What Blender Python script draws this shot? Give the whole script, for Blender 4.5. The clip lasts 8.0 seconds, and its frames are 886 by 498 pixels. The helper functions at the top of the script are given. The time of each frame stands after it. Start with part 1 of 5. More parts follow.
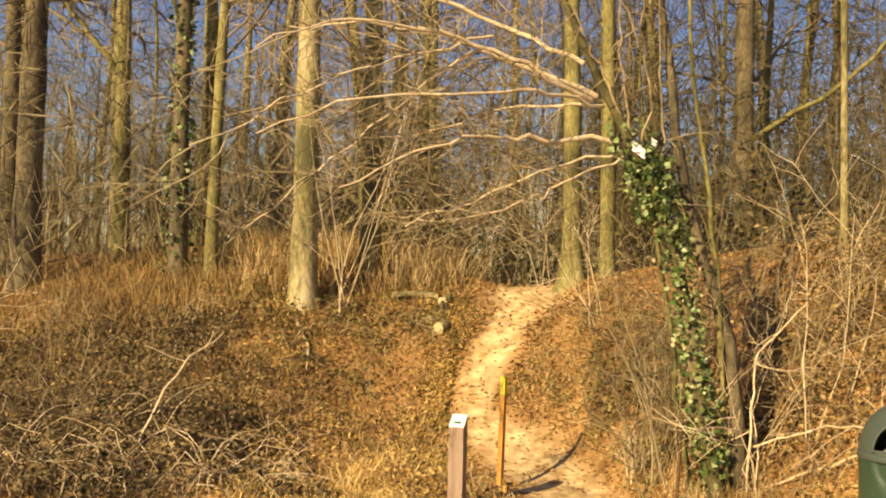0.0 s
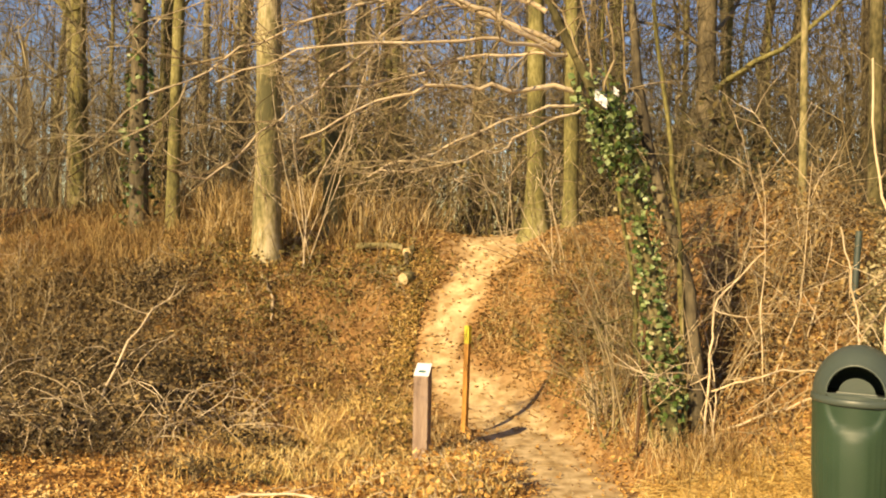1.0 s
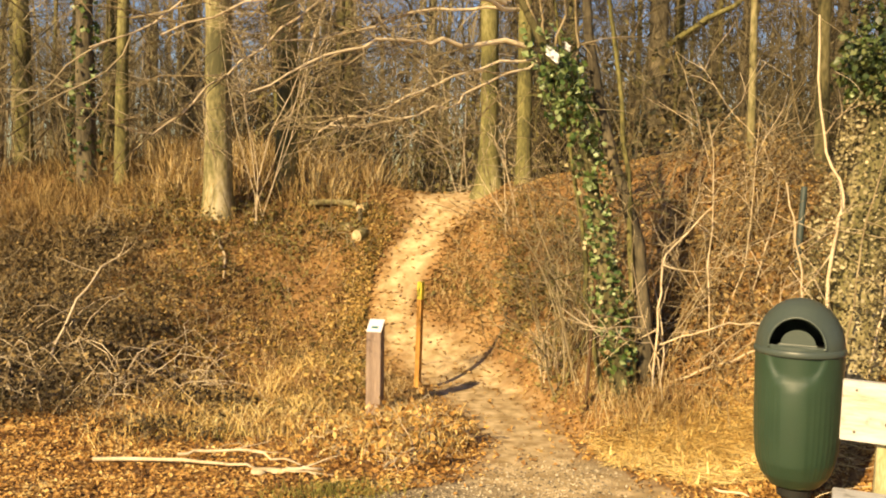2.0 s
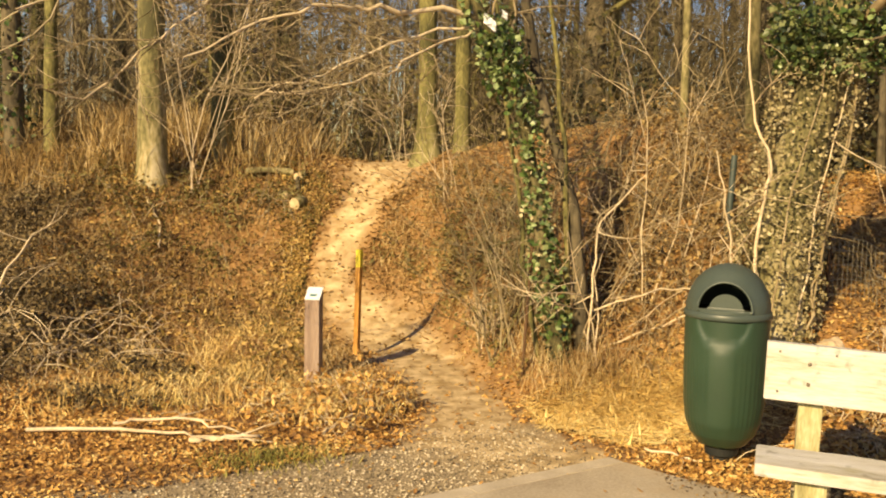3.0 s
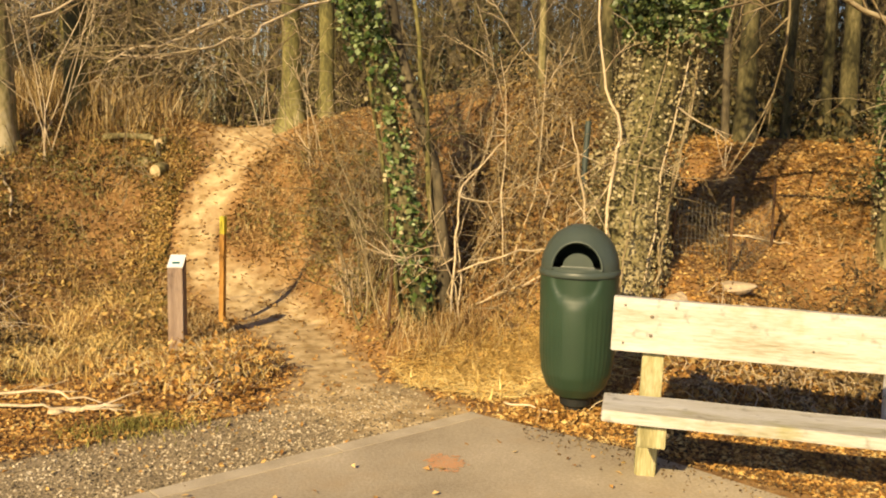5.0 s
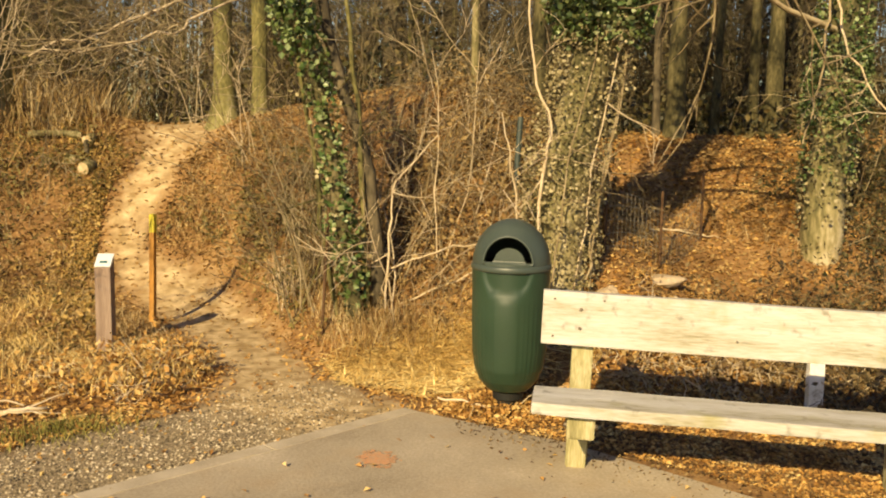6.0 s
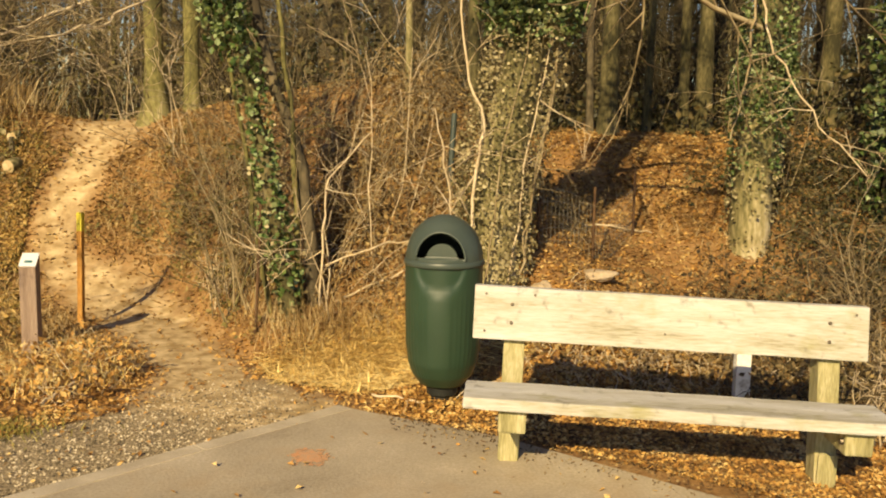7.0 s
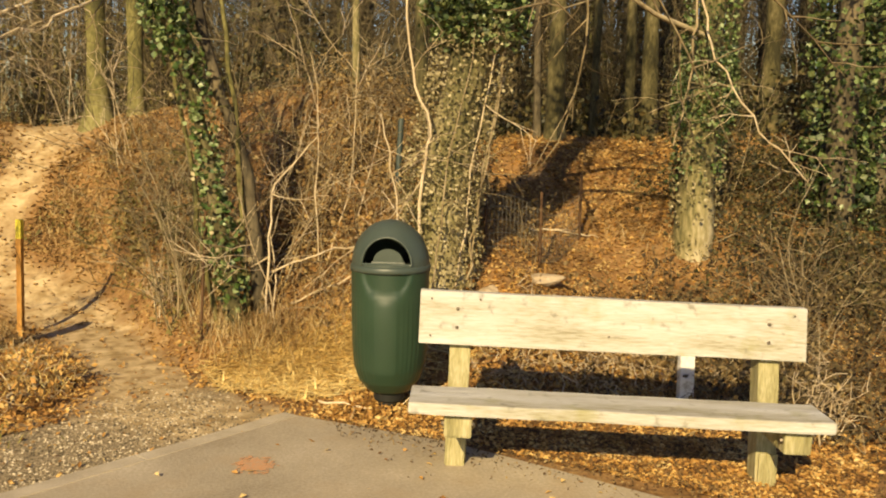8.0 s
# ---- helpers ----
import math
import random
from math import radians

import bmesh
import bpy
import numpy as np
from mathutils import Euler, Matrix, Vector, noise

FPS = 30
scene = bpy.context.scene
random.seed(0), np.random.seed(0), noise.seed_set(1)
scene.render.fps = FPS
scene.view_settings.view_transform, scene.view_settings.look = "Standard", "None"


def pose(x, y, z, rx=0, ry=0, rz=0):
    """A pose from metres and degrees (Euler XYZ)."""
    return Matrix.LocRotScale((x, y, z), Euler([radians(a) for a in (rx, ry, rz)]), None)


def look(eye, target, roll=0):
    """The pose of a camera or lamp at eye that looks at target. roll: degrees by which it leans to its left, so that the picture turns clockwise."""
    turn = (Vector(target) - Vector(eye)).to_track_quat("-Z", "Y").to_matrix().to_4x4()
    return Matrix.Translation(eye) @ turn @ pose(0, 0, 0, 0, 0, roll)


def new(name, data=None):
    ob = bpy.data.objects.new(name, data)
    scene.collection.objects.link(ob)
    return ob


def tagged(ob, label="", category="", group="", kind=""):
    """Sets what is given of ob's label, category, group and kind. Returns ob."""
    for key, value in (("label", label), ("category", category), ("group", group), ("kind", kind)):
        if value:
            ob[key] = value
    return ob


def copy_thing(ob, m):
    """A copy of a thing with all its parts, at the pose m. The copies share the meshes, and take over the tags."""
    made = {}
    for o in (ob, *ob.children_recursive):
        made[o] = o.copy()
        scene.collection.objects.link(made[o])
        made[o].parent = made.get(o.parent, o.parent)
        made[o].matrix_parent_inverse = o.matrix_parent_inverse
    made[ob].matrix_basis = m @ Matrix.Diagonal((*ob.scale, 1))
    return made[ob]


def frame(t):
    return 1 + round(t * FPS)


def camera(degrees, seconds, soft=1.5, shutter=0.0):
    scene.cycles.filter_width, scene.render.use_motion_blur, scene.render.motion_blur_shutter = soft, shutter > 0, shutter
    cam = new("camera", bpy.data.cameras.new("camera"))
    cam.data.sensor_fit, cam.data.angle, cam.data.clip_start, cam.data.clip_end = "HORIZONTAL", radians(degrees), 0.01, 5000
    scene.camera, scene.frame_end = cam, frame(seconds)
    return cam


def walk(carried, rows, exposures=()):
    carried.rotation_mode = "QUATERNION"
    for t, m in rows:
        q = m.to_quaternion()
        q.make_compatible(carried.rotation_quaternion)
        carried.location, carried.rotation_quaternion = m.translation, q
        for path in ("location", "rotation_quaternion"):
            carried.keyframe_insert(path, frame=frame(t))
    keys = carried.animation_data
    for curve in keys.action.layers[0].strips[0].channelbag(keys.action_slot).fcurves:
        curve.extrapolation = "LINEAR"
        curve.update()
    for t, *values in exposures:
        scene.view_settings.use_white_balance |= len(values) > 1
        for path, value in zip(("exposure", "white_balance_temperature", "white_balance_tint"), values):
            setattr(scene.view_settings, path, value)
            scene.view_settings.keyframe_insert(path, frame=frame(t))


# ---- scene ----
cam = camera(50.2, 8.0, soft=2.0)
PATH = [
    (0, (0.033, -0.108, 1.698), (0.007, 1.89, 1.765), 1.5),
    (0.5, (0.038, -0.114, 1.688), (0.048, 1.886, 1.706), 1.3),
    (1, (0.045, -0.118, 1.686), (0.095, 1.881, 1.653), 1.1),
    (1.5, (0.067, -0.119, 1.682), (0.159, 1.877, 1.601), 1.0),
    (3, (0.084, -0.157, 1.665), (0.355, 1.816, 1.482), 1.2),
    (3.5, (0.09, -0.198, 1.664), (0.432, 1.761, 1.454), 1.2),
    (4, (0.09, -0.235, 1.668), (0.502, 1.708, 1.436), 1.2),
    (4.5, (0.093, -0.259, 1.666), (0.569, 1.668, 1.423), 1.2),
    (6, (0.159, -0.284, 1.652), (0.816, 1.588, 1.401), 1.1),
    (6.5, (0.177, -0.288, 1.645), (0.894, 1.562, 1.393), 1.1),
    (7, (0.203, -0.298, 1.641), (0.977, 1.529, 1.388), 1.1),
    (7.5, (0.22, -0.305, 1.637), (1.048, 1.498, 1.388), 1.1),
    (8, (0.234, -0.308, 1.637), (1.101, 1.478, 1.398), 1.1),
]
walk(cam, [(t, look(eye, target, roll)) for t, eye, target, roll in PATH], [(0.0, 0.74, 9200, 10), (1.5, 0.74, 9100, 10), (3.2, 0.56, 8900, 9), (4.5, 0.52, 8800, 9), (6.0, 0.37, 8650, 7), (8.0, 0.30, 8500, 6)])

# ---- light ----
SUN_EL, SUN_TO = radians(27.5), Vector((0.66, 0.75, 0))
world = bpy.data.worlds.new("sky")
scene.world = world
world.use_nodes = True
wn, wl = world.node_tree.nodes, world.node_tree.links
sky = wn.new("ShaderNodeTexSky")
sky.sky_type, sky.sun_disc = "NISHITA", False
sky.sun_elevation = SUN_EL
sky.dust_density, sky.air_density, sky.ozone_density = 0.3, 1.0, 2.2
sky.sun_rotation = math.atan2(-SUN_TO.x, -SUN_TO.y)
deeper = wn.new("ShaderNodeHueSaturation")
deeper.inputs["Hue"].default_value, deeper.inputs["Saturation"].default_value, deeper.inputs["Value"].default_value = 0.522, 1.3, 1.2
wl.new(sky.outputs["Color"], deeper.inputs["Color"])
wl.new(deeper.outputs["Color"], wn["Background"].inputs["Color"])
wn["Background"].inputs["Strength"].default_value = 0.075
sun = new("sun", bpy.data.lights.new("sun", "SUN"))
sun.data.energy, sun.data.angle, sun.data.color = 5.0, radians(0.6), (1.0, 0.84, 0.58)
sun.matrix_world = look((0, 0, 30), Vector((0, 0, 30)) + SUN_TO.normalized() * math.cos(SUN_EL) - Vector((0, 0, math.sin(SUN_EL))))

rng = np.random.default_rng(7)


# ---- materials ----
def mat(name, colors, scale=8.0, rough=0.85, bump=0.3, fine=60.0, island=0.0, obj=0.0, metal=0.0, stretch=(1, 1, 1), spec=0.5, through_light=0.0, span=(0.22, 0.78)):
    """A surface of two scales of noise over a ramp of colours; island and obj shift it per loose piece or object."""
    m = bpy.data.materials.new(name)
    m.use_nodes = True
    n, l = m.node_tree.nodes, m.node_tree.links
    b = n["Principled BSDF"]
    tc, mp = n.new("ShaderNodeTexCoord"), n.new("ShaderNodeMapping")
    mp.inputs["Scale"].default_value = stretch
    l.new(tc.outputs["Object"], mp.inputs["Vector"])
    a, f = n.new("ShaderNodeTexNoise"), n.new("ShaderNodeTexNoise")
    for x, s in ((a, scale), (f, fine)):
        x.inputs["Scale"].default_value, x.inputs["Detail"].default_value = s, 5
        l.new(mp.outputs["Vector"], x.inputs["Vector"])
    mix = n.new("ShaderNodeMath")
    mix.operation = "MULTIPLY_ADD"
    l.new(f.outputs["Fac"], mix.inputs[0])
    mix.inputs[1].default_value = 0.55
    l.new(a.outputs["Fac"], mix.inputs[2])
    off = n.new("ShaderNodeMath")
    off.operation = "SUBTRACT"
    l.new(mix.outputs[0], off.inputs[0])
    off.inputs[1].default_value = 0.28
    last = off
    for amount, kind, socket in ((island, "ShaderNodeNewGeometry", "Random Per Island"), (obj, "ShaderNodeObjectInfo", "Random")):
        if amount:
            g, add = n.new(kind), n.new("ShaderNodeMath")
            add.operation = "MULTIPLY_ADD"
            l.new(g.outputs[socket], add.inputs[0])
            add.inputs[1].default_value = amount
            sub = n.new("ShaderNodeMath")
            sub.operation = "SUBTRACT"
            l.new(last.outputs[0], sub.inputs[0])
            sub.inputs[1].default_value = amount / 2
            l.new(sub.outputs[0], add.inputs[2])
            last = add
    ramp = n.new("ShaderNodeValToRGB")
    e = ramp.color_ramp.elements
    while len(e) < len(colors):
        e.new(0.5)
    for k, c in enumerate(colors):
        e[k].position = span[0] + (span[1] - span[0]) * k / max(1, len(colors) - 1)
        e[k].color = (*c, 1)
    l.new(last.outputs[0], ramp.inputs[0])
    l.new(ramp.outputs[0], b.inputs["Base Color"])
    b.inputs["Roughness"].default_value, b.inputs["Metallic"].default_value = rough, metal
    b.inputs["Specular IOR Level"].default_value = spec
    if bump:
        bp = n.new("ShaderNodeBump")
        bp.inputs["Strength"].default_value, bp.inputs["Distance"].default_value = bump, 0.02
        l.new(mix.outputs[0], bp.inputs["Height"])
        l.new(bp.outputs[0], b.inputs["Normal"])
    if through_light:
        t = n.new("ShaderNodeBsdfTranslucent")
        l.new(ramp.outputs[0], t.inputs["Color"])
        ms = n.new("ShaderNodeMixShader")
        ms.inputs[0].default_value = through_light
        l.new(b.outputs[0], ms.inputs[1])
        l.new(t.outputs[0], ms.inputs[2])
        l.new(ms.outputs[0], n["Material Output"].inputs["Surface"])
    return m


BARK = mat("mossy_beech_bark", [(0.076, 0.071, 0.030), (0.185, 0.163, 0.071), (0.326, 0.277, 0.146), (0.477, 0.412, 0.271)], 2.2, 0.9, 0.5, 30, stretch=(1, 1, 0.35), span=(0.32, 0.68))
BARK_DARK = mat("dark_bark", [(0.05, 0.04, 0.025), (0.11, 0.09, 0.055), (0.19, 0.15, 0.09)], 4, 0.95, 0.8, 40, stretch=(1, 1, 0.3), span=(0.32, 0.68))
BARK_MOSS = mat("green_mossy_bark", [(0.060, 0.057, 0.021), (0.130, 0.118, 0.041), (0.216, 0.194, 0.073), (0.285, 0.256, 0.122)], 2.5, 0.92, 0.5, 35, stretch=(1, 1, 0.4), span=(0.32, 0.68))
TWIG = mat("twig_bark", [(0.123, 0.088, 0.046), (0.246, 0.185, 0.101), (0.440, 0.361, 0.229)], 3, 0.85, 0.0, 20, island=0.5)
# olive bark darker than BARK_MOSS: the bank oaks' shade is in the colour
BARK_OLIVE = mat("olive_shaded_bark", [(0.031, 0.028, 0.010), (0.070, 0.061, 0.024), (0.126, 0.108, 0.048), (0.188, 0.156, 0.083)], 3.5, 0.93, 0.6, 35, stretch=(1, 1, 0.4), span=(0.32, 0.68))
# darker copy of TWIG_FAR: shade of the right-hand woods put into the colour
TWIG_DIM = mat("shade_dimmed_twig_bark", [(0.034, 0.027, 0.013), (0.075, 0.060, 0.030), (0.143, 0.112, 0.060)], 2, 0.92, 0.0, 8, island=0.5, obj=0.3)
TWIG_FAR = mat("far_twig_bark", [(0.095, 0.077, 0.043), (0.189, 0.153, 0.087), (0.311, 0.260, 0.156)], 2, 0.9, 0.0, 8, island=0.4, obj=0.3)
PALE_WOOD = mat("pale_dead_wood", [(0.361, 0.270, 0.167), (0.579, 0.464, 0.309), (0.773, 0.644, 0.464)], 6, 0.85, 0.3, 50, island=0.3)
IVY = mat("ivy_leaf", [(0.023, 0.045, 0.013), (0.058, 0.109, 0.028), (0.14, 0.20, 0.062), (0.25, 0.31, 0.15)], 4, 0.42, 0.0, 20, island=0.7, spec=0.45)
# darker copy of IVY: shade on the ivy put into the leaf colour
IVY_SHADE = mat("shade_toned_ivy_leaf", [(0.012, 0.024, 0.008), (0.03, 0.055, 0.016), (0.07, 0.10, 0.032), (0.14, 0.16, 0.06)], 4, 0.5, 0.0, 20, island=0.7)
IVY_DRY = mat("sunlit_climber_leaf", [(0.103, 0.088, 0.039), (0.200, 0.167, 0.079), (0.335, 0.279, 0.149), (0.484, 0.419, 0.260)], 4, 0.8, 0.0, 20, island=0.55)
LEAF = mat("dry_leaf", [(0.146, 0.071, 0.022), (0.359, 0.180, 0.052), (0.534, 0.297, 0.088), (0.683, 0.437, 0.155), (0.789, 0.604, 0.282)], 3, 0.75, 0.0, 20, island=0.42, through_light=0.15)
LEAF_DULL = mat("weathered_leaf", [(0.180, 0.102, 0.038), (0.300, 0.178, 0.067), (0.420, 0.266, 0.108), (0.564, 0.402, 0.180)], 3, 0.8, 0.0, 20, island=0.38, through_light=0.12)
CRUMB = mat("leaf_crumbs", [(0.053, 0.031, 0.013), (0.112, 0.066, 0.026), (0.210, 0.129, 0.049), (0.345, 0.242, 0.109)], 3, 0.85, 0.0, 20, island=0.8)
STRAW = mat("dry_grass", [(0.20, 0.125, 0.048), (0.34, 0.225, 0.09), (0.50, 0.36, 0.17), (0.66, 0.53, 0.31)], 2, 0.75, 0.0, 10, island=0.6, through_light=0.2)
PALE_STRAW = mat("bleached_straw", [(0.412, 0.259, 0.082), (0.639, 0.442, 0.156), (0.803, 0.595, 0.246), (0.850, 0.710, 0.353)], 2, 0.7, 0.0, 10, island=0.6)
RUSSET = mat("russet_undergrowth", [(0.089, 0.054, 0.022), (0.187, 0.117, 0.045), (0.318, 0.211, 0.084), (0.449, 0.327, 0.150)], 2, 0.85, 0.0, 10, island=0.6, through_light=0.15)
OLIVE = mat("low_green_leaf", [(0.10, 0.09, 0.028), (0.17, 0.145, 0.045), (0.27, 0.215, 0.075), (0.40, 0.29, 0.12)], 2, 0.6, 0.0, 10, island=0.7, through_light=0.15)
MIXED = mat("mixed_winter_leaf", [(0.086, 0.065, 0.018), (0.171, 0.124, 0.031), (0.277, 0.189, 0.051), (0.426, 0.258, 0.077), (0.597, 0.417, 0.155)], 2, 0.7, 0.0, 10, island=0.8, through_light=0.15)
BRAMBLE = mat("brown_bramble_leaf", [(0.040, 0.027, 0.012), (0.090, 0.060, 0.024), (0.162, 0.109, 0.046), (0.245, 0.180, 0.086)], 2, 0.75, 0.0, 10, island=0.7, through_light=0.1)
MOSSY = mat("yellow_green_grass", [(0.12, 0.12, 0.025), (0.22, 0.20, 0.045), (0.34, 0.29, 0.08)], 2, 0.7, 0.0, 10, island=0.6)
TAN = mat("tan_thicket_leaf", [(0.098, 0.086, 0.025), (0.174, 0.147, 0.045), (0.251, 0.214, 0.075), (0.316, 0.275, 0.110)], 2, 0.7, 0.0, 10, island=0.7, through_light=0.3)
# darker variant of OLIVE: shade of the right-hand growth put into the colour
THICKET = mat("shade_darkened_thicket_leaf", [(0.015, 0.017, 0.005), (0.038, 0.038, 0.012), (0.076, 0.068, 0.022), (0.136, 0.102, 0.038)], 2, 0.6, 0.0, 10, island=0.7)
ASPHALT = mat("sunlit_asphalt", [(0.252, 0.203, 0.138), (0.381, 0.317, 0.225), (0.464, 0.391, 0.285), (0.597, 0.515, 0.386)], 1.3, 0.9, 0.22, 70, span=(0.24, 0.78))
EDGING = mat("concrete_edging", [(0.385, 0.321, 0.231), (0.514, 0.437, 0.321), (0.617, 0.540, 0.411)], 5, 0.9, 0.4, 120)
PLANK = mat("weathered_bench_wood", [(0.276, 0.252, 0.168), (0.404, 0.380, 0.296), (0.493, 0.474, 0.415), (0.543, 0.533, 0.493), (0.612, 0.602, 0.572)], 3.0, 0.82, 0.5, 32, stretch=(0.45, 3, 3), span=(0.22, 0.74))
def lichen(m, tint, lo, hi, sc):
    """Blotches of growth with a shape of their own over the wood's colour."""
    n, l = m.node_tree.nodes, m.node_tree.links
    base = n["Principled BSDF"].inputs["Base Color"]
    src = base.links[0].from_socket
    tc, t, cut, mx = n.new("ShaderNodeTexCoord"), n.new("ShaderNodeTexNoise"), n.new("ShaderNodeMapRange"), n.new("ShaderNodeMix")
    t.inputs["Scale"].default_value, t.inputs["Detail"].default_value = sc, 8
    l.new(tc.outputs["Object"], t.inputs["Vector"])
    cut.inputs["From Min"].default_value, cut.inputs["From Max"].default_value, cut.inputs["To Max"].default_value = lo, hi, 0.6
    l.new(t.outputs["Fac"], cut.inputs["Value"])
    mx.data_type = "RGBA"
    l.new(cut.outputs["Result"], mx.inputs["Factor"])
    l.new(src, mx.inputs["A"])
    mx.inputs["B"].default_value = (*tint, 1)
    l.new(mx.outputs["Result"], base)


lichen(PLANK, (0.30, 0.28, 0.10), 0.56, 0.74, 6)
lichen(PLANK, (0.17, 0.16, 0.12), 0.60, 0.72, 16)
lichen(ASPHALT, (0.42, 0.30, 0.17), 0.52, 0.75, 2.2)
POSTWOOD = mat("mossy_bench_post_wood", [(0.203, 0.182, 0.081), (0.365, 0.331, 0.169), (0.567, 0.506, 0.317)], 5, 0.88, 0.6, 40, stretch=(3, 3, 0.4))
BIN_GREEN = mat("green_bin_plastic", [(0.019, 0.043, 0.025), (0.025, 0.054, 0.032), (0.036, 0.068, 0.043)], 3, 0.38, 0.04, 150)
BIN_GREY = mat("grey_green_bin_lid", [(0.043, 0.061, 0.051), (0.056, 0.076, 0.064), (0.072, 0.093, 0.078)], 3, 0.42, 0.05, 150)
BIN_IN = mat("dark_bin_inside", [(0.008, 0.010, 0.009), (0.014, 0.016, 0.014)], 5, 0.7, 0.0)
STEEL = mat("dull_bolt_steel", [(0.10, 0.08, 0.06), (0.2, 0.17, 0.13)], 20, 0.5, 0.1, metal=0.8)
POST_GREY = mat("weathered_post_wood", [(0.17, 0.115, 0.085), (0.28, 0.20, 0.155), (0.38, 0.29, 0.23)], 6, 0.85, 0.4, 50, stretch=(3, 3, 0.3))
WHITE = mat("white_plaque", [(0.70, 0.72, 0.74), (0.80, 0.82, 0.84)], 6, 0.35, 0.02)
TEAL = mat("teal_print", [(0.02, 0.12, 0.13), (0.03, 0.16, 0.17)], 6, 0.4, 0.0)
WHITE_PAINT = mat("flaking_white_paint", [(0.35, 0.31, 0.24), (0.75, 0.74, 0.70), (0.84, 0.83, 0.80), (0.84, 0.83, 0.80)], 9, 0.7, 0.3, 60)
STAKE = mat("orange_brown_stake_wood", [(0.30, 0.14, 0.03), (0.46, 0.22, 0.05), (0.58, 0.31, 0.09)], 8, 0.75, 0.2, 60, stretch=(2, 2, 0.3))
YELLOW = mat("yellow_stake_paint", [(0.60, 0.50, 0.05), (0.70, 0.60, 0.08)], 12, 0.6, 0.1)
CUTWOOD = mat("fresh_cut_wood", [(0.30, 0.21, 0.10), (0.50, 0.38, 0.22), (0.62, 0.50, 0.31)], 14, 0.85, 0.4)
RUST = mat("rusty_iron", [(0.042, 0.021, 0.011), (0.090, 0.045, 0.019), (0.144, 0.078, 0.036)], 12, 0.85, 0.3, 80)
FENCE = mat("green_fence_paint", [(0.025, 0.04, 0.035), (0.05, 0.07, 0.06)], 15, 0.6, 0.1)
WIRE = mat("galvanised_wire", [(0.22, 0.20, 0.16), (0.36, 0.33, 0.27)], 15, 0.5, 0.0, metal=0.6)
STONE = mat("pale_stone", [(0.36, 0.27, 0.17), (0.50, 0.39, 0.26), (0.60, 0.49, 0.35)], 5, 0.9, 0.6, 40)
GRAVEL = mat("grey_gravel", [(0.11, 0.085, 0.052), (0.22, 0.175, 0.11), (0.37, 0.30, 0.195), (0.66, 0.56, 0.40)], 4, 0.9, 0.0, 30, island=0.8)


# ---- mesh helpers ----
class Geo:
    """Gathers tubes and blades into one mesh."""

    def __init__(self):
        self.v, self.f, self.n = [], [], 0

    def add(self, v, f):
        self.v.append(np.asarray(v, float))
        self.f.append(np.asarray(f, int) + self.n)
        self.n += len(v)

    def tube(self, pts, rad, sides=6):
        p = np.asarray(pts, float)
        r = np.broadcast_to(np.asarray(rad, float), (len(p),))
        d = np.gradient(p, axis=0)
        d /= np.linalg.norm(d, axis=1, keepdims=True) + 1e-9
        ref = np.array([0.0, 0, 1]) if abs(d[:, 2]).mean() < 0.8 else np.array([1.0, 0, 0])
        a = np.cross(d, ref)
        a /= np.linalg.norm(a, axis=1, keepdims=True) + 1e-9
        b = np.cross(d, a)
        th = np.arange(sides) * 2 * np.pi / sides
        ring = p[:, None] + r[:, None, None] * (np.cos(th)[None, :, None] * a[:, None] + np.sin(th)[None, :, None] * b[:, None])
        k = np.arange(len(p) - 1)[:, None] * sides
        j = np.arange(sides)[None]
        q = np.stack([k + j, k + (j + 1) % sides, k + sides + (j + 1) % sides, k + sides + j], -1).reshape(-1, 4)
        self.add(ring.reshape(-1, 3), q)

    def mesh(self, name, smooth=True):
        v, f = np.concatenate(self.v), np.concatenate(self.f)
        return mesh_of(name, v, f, smooth)


def mesh_of(name, v, f, smooth=True):
    me = bpy.data.meshes.new(name)
    k = f.shape[1]
    me.vertices.add(len(v))
    me.vertices.foreach_set("co", np.ascontiguousarray(v, np.float32).ravel())
    me.loops.add(f.size)
    me.loops.foreach_set("vertex_index", np.ascontiguousarray(f, np.int32).ravel())
    me.polygons.add(len(f))
    me.polygons.foreach_set("loop_start", np.arange(0, f.size, k, dtype=np.int32))
    me.polygons.foreach_set("use_smooth", np.full(len(f), smooth))
    me.update(calc_edges=True)
    me.validate()
    return me


def thing(name, x, y, z, label, category, group="", turn=0.0):
    ob = tagged(new(name), label, category, group)
    ob.matrix_world = pose(x, y, z, 0, 0, turn)
    return ob


def part_me(name, me, material, parent, label="", kind=""):
    me.materials.append(material)
    ob = tagged(new(name, me), label, kind=kind)
    ob.parent = parent
    return ob


def part(name, bm, material, parent, label="", smooth=False):
    me = bpy.data.meshes.new(name)
    bm.to_mesh(me)
    bm.free()
    for p in me.polygons:
        p.use_smooth = smooth
    return part_me(name, me, material, parent, label)


